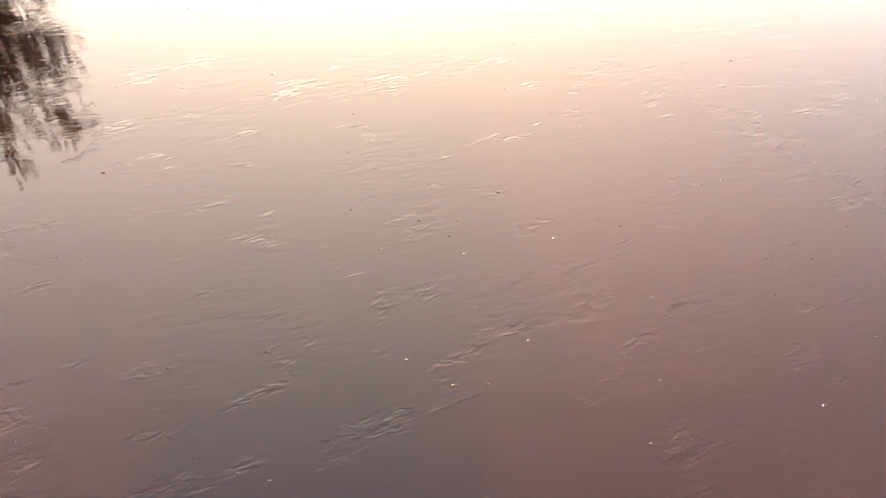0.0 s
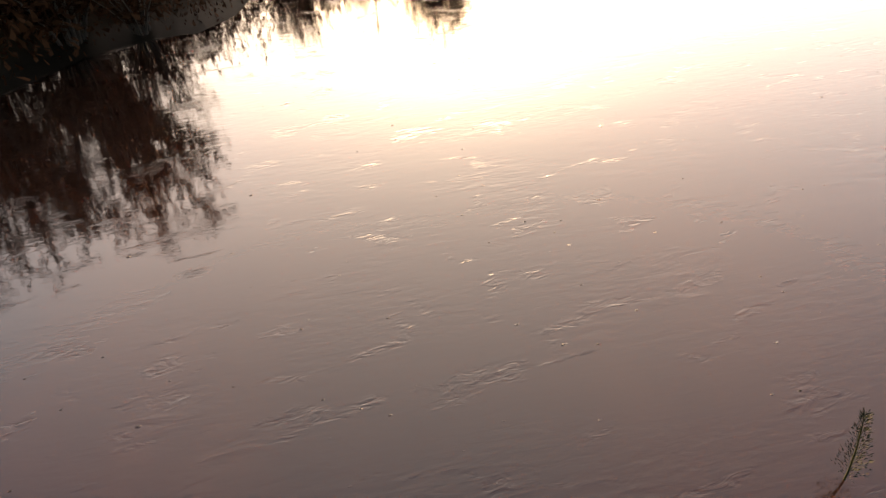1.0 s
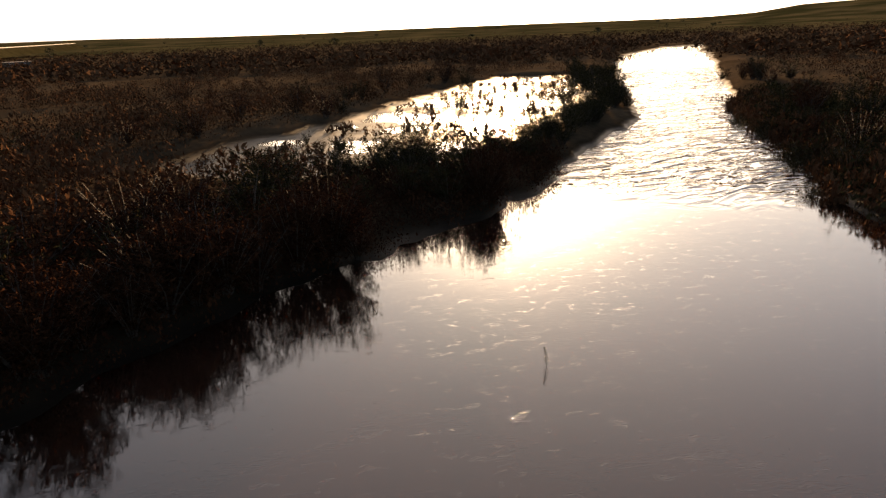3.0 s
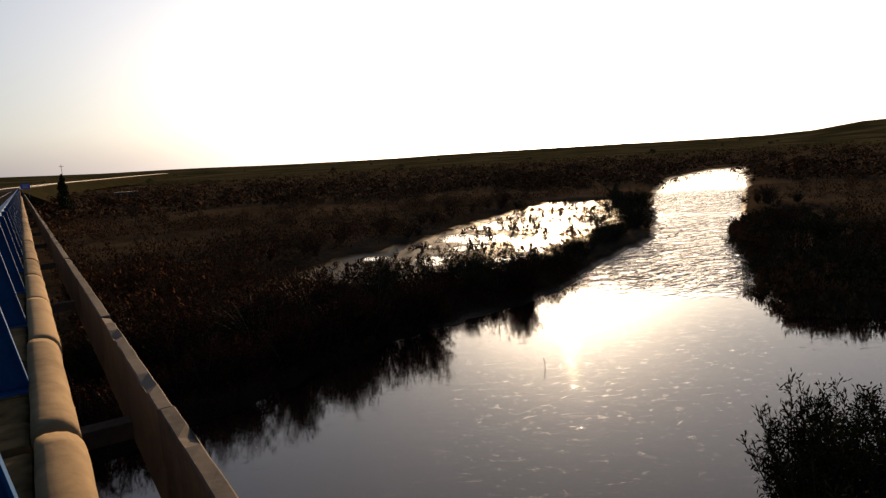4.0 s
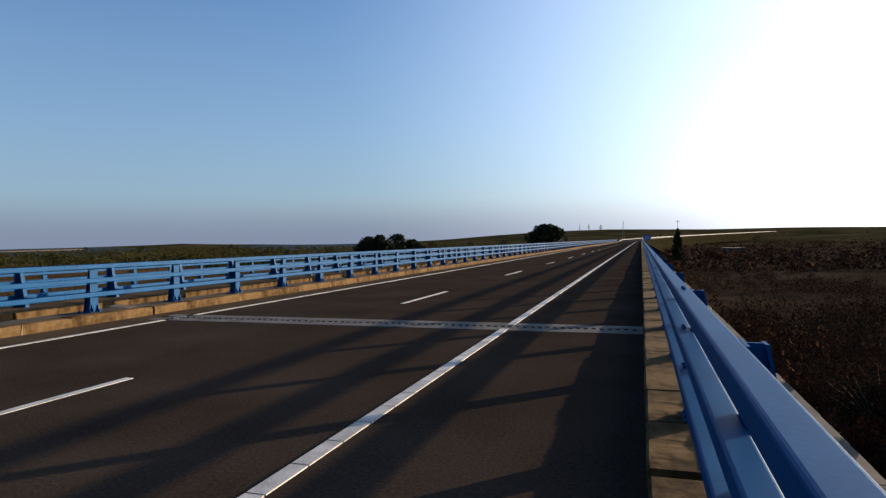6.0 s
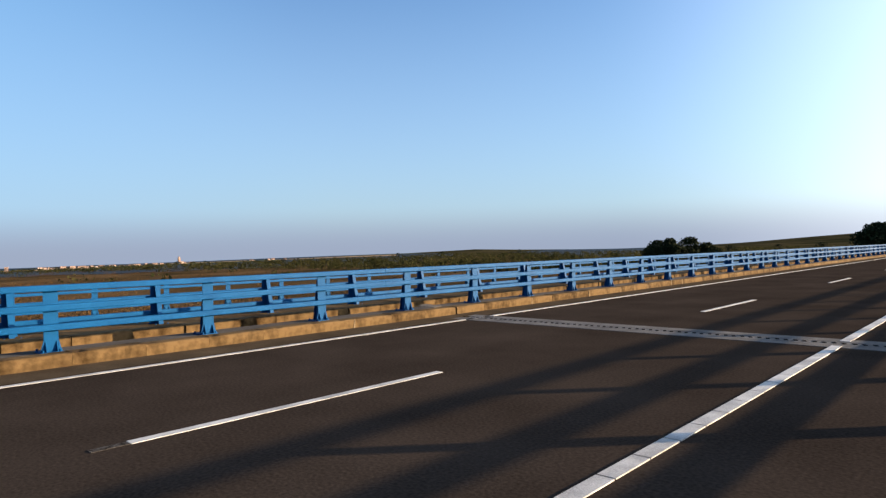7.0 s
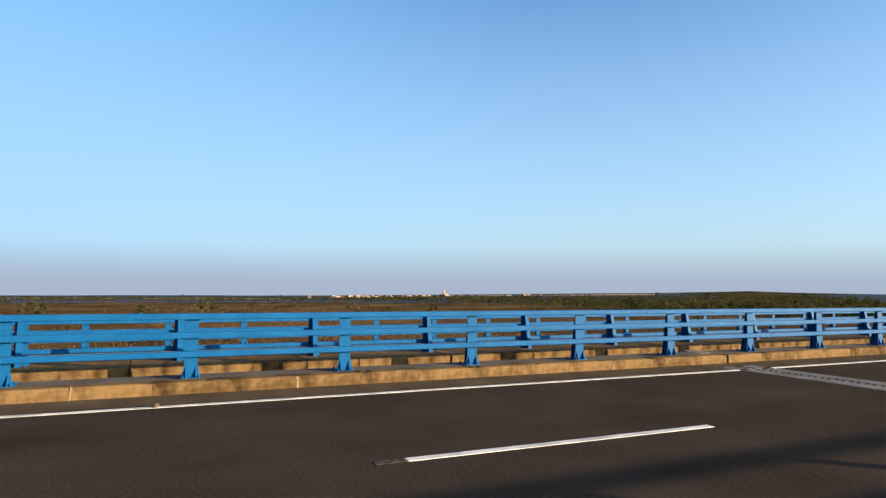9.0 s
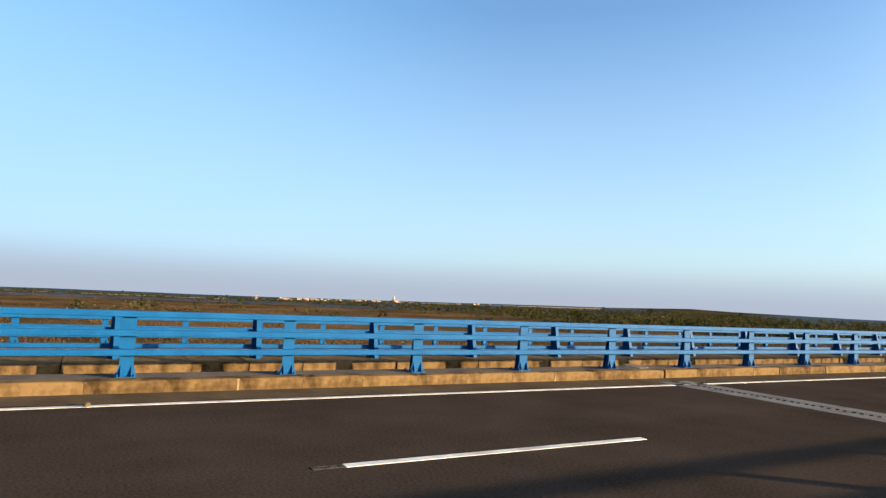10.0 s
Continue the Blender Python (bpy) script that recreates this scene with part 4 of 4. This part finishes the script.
scrub("shallows_scrub", "small dark tufts scattered over the wet mud", SCRUB, x, y, 0.15 + 0.5 * rs.rand(len(x)) ** 2, 0.15 + 0.5 * rs.rand(len(x)), 26, 0.35, 5)
for _, p in PROTOS:
    for o in (*p.children_recursive, p):
        bpy.data.objects.remove(o)


# ---- trees and far things ----
def leafy(centres, leaves, leaf, seed):
    """Loose leaves gathered in uneven lumps: arrays of corner points."""
    rs = np.random.RandomState(seed)
    out = []
    for (cx, cy, cz, rx, rz) in centres:
        d = rs.normal(size=(leaves, 3))
        d /= np.linalg.norm(d, axis=1, keepdims=True)
        d *= (0.55 + 0.5 * rs.rand(leaves, 1))
        c = np.array([cx, cy, cz]) + d * np.array([rx, rx, rz])
        u = rs.normal(size=(leaves, 3))
        u /= np.linalg.norm(u, axis=1, keepdims=True)
        v = np.cross(u, rs.normal(size=(leaves, 3)))
        v /= np.linalg.norm(v, axis=1, keepdims=True)
        s = leaf * (0.6 + 0.8 * rs.rand(leaves, 1))
        out.append(np.stack([c - u * s * 0.5, c + v * s * 0.4, c + u * s * 0.6, c - v * s * 0.4], 1).reshape(-1, 3))
    v = np.concatenate(out)
    return v, [(4 * k, 4 * k + 1, 4 * k + 2, 4 * k + 3) for k in range(len(v) // 4)]


def tree(label, x, y, height, width, seed, slim=False, lumps=26, leaves=90, group=""):
    rg = random.Random(seed)
    base = land(x, y)
    owner = thing("tree", label, "tree", pose(x, y, base - 0.1), group)
    sv, sf, centres = [], [], []
    bole = height * (0.12 if slim else 0.3)
    tube(sv, sf, [(0, 0, 0), (0.1, 0.0, bole), (0.15, 0.1, height * 0.75)], height * 0.035, height * 0.008, 7)
    for k in range(lumps):
        t = (k + 0.5) / lumps
        a = 2.4 * k + rg.uniform(-0.4, 0.4)
        z = bole + (height - bole) * t
        if slim:
            r = width / 2 * (1.05 - t) ** 0.8 * rg.uniform(0.2, 0.8)
            size = width * 0.22 * (1.2 - t)
        else:
            r = width / 2 * math.sqrt(max(0.05, 1 - (1.7 * t - 0.6) ** 2)) * rg.uniform(0.25, 0.85)
            size = width * rg.uniform(0.13, 0.21)
        p = (r * math.cos(a), r * math.sin(a), min(z, height - size * 0.7))
        centres.append((*p, size, size * (1.2 if slim else 0.75)))
        if k % 2 == 0:
            low = max(0.0, p[2] - height * 0.28)
            tube(sv, sf, [(0.05, 0, low), (p[0] * 0.5, p[1] * 0.5, (low + p[2]) / 2 + 0.1), p], height * 0.014, height * 0.004, 5)
    hang("trunk", flat_mesh("trunk", sv, sf, WOOD), owner)
    lv, lf = leafy(centres, leaves, width * 0.055, seed)
    hang("crown", flat_mesh("crown", lv, lf, LEAF_DARK), owner)
    return owner


tree("large dark green broad tree beside the far road", -43.5, 297, 15.6, 18.5, 1, lumps=40, leaves=140)
for k, (dx, dy, hh, ww) in enumerate(((0, 0, 11.5, 11.0), (6.0, 5, 12.0, 11.0), (-6.5, 4, 11.0, 10.0), (11, 9, 9.6, 9.5), (-3.5, -5, 8.8, 9.0), (3, -3, 9.5, 10.0), (-11, 6, 8.0, 8.0), (14.5, 9, 7.0, 7.5))):
    tree("dark green tree in a clump on the plain", -103 + dx, 238 + dy, hh, ww, 10 + k, group="clump of trees")
tree("dark slim conifer beside the road embankment", 10.2, 200, 11.4, 4.6, 20, slim=True, lumps=40, leaves=260)
rng = random.Random(8)
for k, (az, r, hh, ww, slim) in enumerate(((4.4, 3300, 34, 16, False), (5.2, 3350, 40, 12, True), (3.4, 3300, 26, 24, False), (-1.6, 700, 13, 8, False), (-9, 620, 10, 9, False),
                                         (12, 700, 9, 12, False), (15, 650, 8, 10, False), (18.5, 600, 8, 12, False), (43, 900, 8, 12, False), (47, 1000, 8, 10, False),
                                         (36, 900, 8, 10, False), (80, 900, 6, 6, False), (85, 900, 5.5, 5, False), (88, 880, 6, 6, False), (-30, 900, 10, 14, False),
                                         (-24, 800, 10, 12, False), (-52, 1000, 10, 15, False))):
    a = radians(az)
    tree("distant dark tree on the skyline", -r * math.sin(a), r * math.cos(a), hh, ww, 40 + k, slim, 14, 40, "skyline trees")


for k in range(18):
    a, r = radians(rng.uniform(-62, -8)), rng.uniform(1400, 3300)
    tree("small dark tree on the far skyline", -r * math.sin(a), r * math.cos(a), rng.uniform(7, 12), rng.uniform(10, 22), 90 + k, False, 12, 30, "skyline trees")


def mast(label, x, y, height, w0):
    base = land(x, y)
    owner = thing("lattice_mast", label, "mast", pose(x, y, base))
    for sx, sy in ((-1, -1), (-1, 1), (1, -1), (1, 1)):
        v, f = [], []
        tube(v, f, [(sx * w0, sy * w0, 0), (sx * w0 * 0.2, sy * w0 * 0.2, height)], 0.16, 0.10, 4)
        hang("leg", flat_mesh("leg", v, f, GALVANISED), owner)
    for k in range(10):
        z = height * (k + 0.5) / 10
        q = w0 * (1 - 0.8 * (k + 0.5) / 10)
        part("brace", boxed(-q, q, -q, q, z - 0.06, z + 0.06), GALVANISED, owner)


mast("tall thin steel lattice mast on the skyline", -21, 800, 30, 1.3)
pole = thing("utility_pole", "thin tall pole behind the conifer", "pole", pose(17.5, 340, land(17.5, 340)))
v, f = [], []
tube(v, f, [(0, 0, -0.5), (0, 0, 17.5)], 0.18, 0.10, 8)
hang("shaft", flat_mesh("shaft", v, f, GALVANISED), pole)
part("crossarm", boxed(-0.9, 0.9, -0.08, 0.08, 16.6, 16.8), GALVANISED, pole)

# the road beyond the bridge, on a bank that bends away
line = [(-5.3, 329.5, 0.0), (-5.0, 420, 0.3), (2, 520, 0.8), (18, 640, 1.8), (46, 780, 3.2), (88, 930, 5.0), (150, 1100, 7.5), (230, 1280, 10.5)]


def sweep(name, section, mat):
    """A cross-section of (sideways, up) carried along the road line."""
    v, f = [], []
    k = len(section)
    for i, p in enumerate(line):
        q0, q1 = Vector(line[max(0, i - 1)]), Vector(line[min(len(line) - 1, i + 1)])
        d = (q1 - q0).normalized()
        s = Vector((d.y, -d.x, 0)).normalized()
        for a, b in section:
            v.append(Vector(p) + s * a + Vector((0, 0, b)))
    for i in range(len(line) - 1):
        for j in range(k):
            f.append((i * k + j, i * k + (j + 1) % k, (i + 1) * k + (j + 1) % k, (i + 1) * k + j))
    f += [tuple(range(k)), tuple(range((len(line) - 1) * k, len(line) * k))]
    return flat_mesh(name, v, f, mat)


tagged(new("road_bank", sweep("road_bank", [(-20, -0.35), (6, -0.35), (22, -9), (-36, -9)], BANK_HEATH)), "dark overgrown bank carrying the far road", "road bank", kind="structure")
tagged(new("road", sweep("road", [(-5.2, -0.3), (5.2, -0.3), (5.2, 0.0), (-5.2, 0.0)], ASPHALT_OLD)), "grey asphalt road bending away beyond the bridge", "road", kind="structure")
for side, word in ((5.3, "right"), (-5.5, "left")):
    far_rail = thing("guard_rail", "pale galvanised guard rail along the far bend", "guard rail")
    hang("beam", sweep("beam", [(side, 0.42), (side + 0.12, 0.42), (side + 0.12, 0.78), (side, 0.78)], GALVANISED), far_rail)
    for i in range(len(line) - 1):
        for t in (0.0, 0.25, 0.5, 0.75):
            p = Vector(line[i]).lerp(Vector(line[i + 1]), t)
            d = (Vector(line[i + 1]) - Vector(line[i])).normalized()
            p += Vector((d.y, -d.x, 0)) * (side + 0.2)
            part("post", boxed(p.x - 0.08, p.x + 0.08, p.y - 0.08, p.y + 0.08, p.z - 0.4, p.z + 0.8), GALVANISED, far_rail)

sign = thing("road_sign", "blue road sign on two steel posts beyond the railing", "road sign", pose(2.4, 322, -0.35))
part("panel", boxed(-1.7, 1.7, -0.04, 0.04, 1.0, 3.3, bevel=0.02), SIGN_BLUE, sign, "blue panel")
for z, half in ((2.75, 1.1), (2.15, 0.8), (1.55, 1.2)):
    part("lettering_bar", boxed(-half, half, -0.055, -0.045, z - 0.12, z + 0.12), PAINT_WHITE, sign, "white bar")
for x in (-1.1, 1.1):
    part("post", boxed(x - 0.07, x + 0.07, 0.05, 0.19, -3.0, 3.2), GALVANISED, sign)

shed = thing("shed", "low dark shed with a pale flat roof on the plain", "shed", pose(52, 410, land(52, 410)))
part("wall", boxed(-6, 6, -3, 3, -0.3, 2.1), CONCRETE_GREY, shed)
part("roof", boxed(-6.4, 6.4, -3.4, 3.4, 2.1, 2.35, bevel=0.05), PLASTER, shed, "pale flat roof")
for x in (-3.5, 2.8):
    part("door", boxed(x - 0.6, x + 0.6, -3.05, -3.0, -0.2, 1.8), STEEL, shed)


def house(x, y, w, d, h, turn, seed):
    rg = random.Random(seed)
    owner = thing("house", rg.choice(("pinkish plastered flat-roofed house in the far village", "pale plastered flat-roofed house in the far village")), "house",
                  pose(x, y, land(x, y) - 0.2, 0, 0, turn), "far village")
    part("wall", boxed(-w / 2, w / 2, -d / 2, d / 2, 0, h), PLASTER, owner)
    part("roof", boxed(-w / 2 - 0.3, w / 2 + 0.3, -d / 2 - 0.3, d / 2 + 0.3, h, h + 0.6), PLASTER, owner)
    for k in range(max(1, int(w / 4))):
        xx = -w / 2 + w * (k + 0.5) / max(1, int(w / 4))
        part("window", boxed(xx - 0.6, xx + 0.6, -d / 2 - 0.06, -d / 2 + 0.02, h * 0.45, h * 0.45 + 1.5), STEEL, owner)
    return owner


def field(mat, label, az0, az1, r0, r1):
    """A farmed strip lying just over the plain."""
    v, f = [], []
    for i in range(13):
        for j in range(7):
            a, r = radians(az0 + (az1 - az0) * i / 12), r0 + (r1 - r0) * j / 6
            x, y = -r * math.sin(a), r * math.cos(a)
            v.append((x, y, land(x, y) + 0.9))
    for i in range(12):
        for j in range(6):
            f.append((i * 7 + j, i * 7 + j + 1, i * 7 + j + 8, i * 7 + j + 7))
    tagged(new("field", flat_mesh("field", v, f, mat)), label, "field", kind="structure")


for az0, az1, r0, r1, green in ((80, 91, 760, 900, 0), (93, 108, 800, 950, 0), (60, 71, 2350, 3000, 0), (71, 79, 1150, 1500, 0), (47, 58, 1700, 2300, 0),
                               (57, 72, 1400, 1900, 1), (44, 52, 2500, 3200, 1)):
    field(FIELD_GREEN if green else FIELD_TAN, "dull green far field" if green else "pale tan stubble field far off", az0, az1, r0, r1)
rng = random.Random(21)
for k in range(46):
    az = radians(rng.choice((rng.uniform(65.2, 75.5), rng.uniform(65.2, 75.5), rng.uniform(72.5, 75.5), rng.uniform(56, 80), rng.uniform(66, 72))))
    r = rng.uniform(1950, 2350) if az < radians(76.5) else rng.uniform(900, 1050)
    house(-r * math.sin(az), r * math.cos(az), rng.uniform(7, 15) * r / 2100, rng.uniform(7, 11), rng.uniform(3.2, 6.5), math.degrees(az) + rng.uniform(-30, 30), k)
for k in range(16):
    a, r = radians(rng.uniform(63, 78)), rng.uniform(1850, 2000)
    tree("dark tree between the village houses", -r * math.sin(a), r * math.cos(a), rng.uniform(4, 7), rng.uniform(8, 16), 130 + k, False, 12, 30, "village trees")
az = radians(65.5)
tower = thing("tower", "tall pinkish square tower above the far village", "tower", pose(-2000 * math.sin(az), 2000 * math.cos(az), land(-2000 * math.sin(az), 2000 * math.cos(az)) - 0.3))
part("shaft", boxed(-3.0, 3.0, -3.0, 3.0, 0, 17), PLASTER, tower)
part("gallery", boxed(-3.5, 3.5, -3.5, 3.5, 17, 17.8), PLASTER, tower)
part("lantern", boxed(-1.8, 1.8, -1.8, 1.8, 17.8, 22), PLASTER, tower)
part("hall", boxed(-12, 16, -6, 6, 0, 8), PLASTER, tower)

# ---- small things ----
bm = bmesh.new()
bmesh.ops.create_icosphere(bm, subdivisions=2, radius=0.055)
for v in bm.verts:
    v.co = Vector((v.co.x * 1.1, v.co.y * 0.8, v.co.z * 0.55)) * (1 + 0.35 * noise.noise(v.co * 14))
stone = tagged(new("stone", mesh_of("stone", bm, CONCRETE)), "small pale stone lying on the painted line", "stone")
stone.matrix_basis = pose(-9.42, -3.0, 0.026)


def weed(label, x, y, height, seed, lean):
    rg = random.Random(seed)
    owner = thing("weed", label, "weed", pose(x, y, WATER_Z - 0.1))
    sv, sf, lv, lf = [], [], [], []
    pts = [(lean[0] * t * t, lean[1] * t * t, (height + 0.1) * t) for t in (0, 0.3, 0.6, 0.85, 1.0)]
    tube(sv, sf, pts, 0.006, 0.0015, 5)
    for k in range(700):
        t = rg.uniform(0.2, 1.0)
        p = Vector((lean[0] * t * t, lean[1] * t * t, (height + 0.1) * t))
        reach = 0.016 + 0.10 * (1.05 - t)
        a = rg.uniform(0, 6.28)
        d = Vector((math.cos(a), math.sin(a), 0.9))
        q = p + d.normalized() * reach * rg.uniform(0.1, 1)
        blade(lv, lf, q, d + Vector((0, 0, rg.uniform(0, 0.8))), rg.uniform(0.014, 0.026), 0.0035, rg)
    hang("stalk", flat_mesh("stalk", sv, sf, LEAF_WEED), owner)
    tagged(hang("leaf_spray", flat_mesh("leaf_spray", lv, lf, LEAF_WEED), owner), kind="stuff")


weed("thin feathery green weed standing in the water", 18.50, 16.76, 0.46, 3, (-0.03, 0.05))
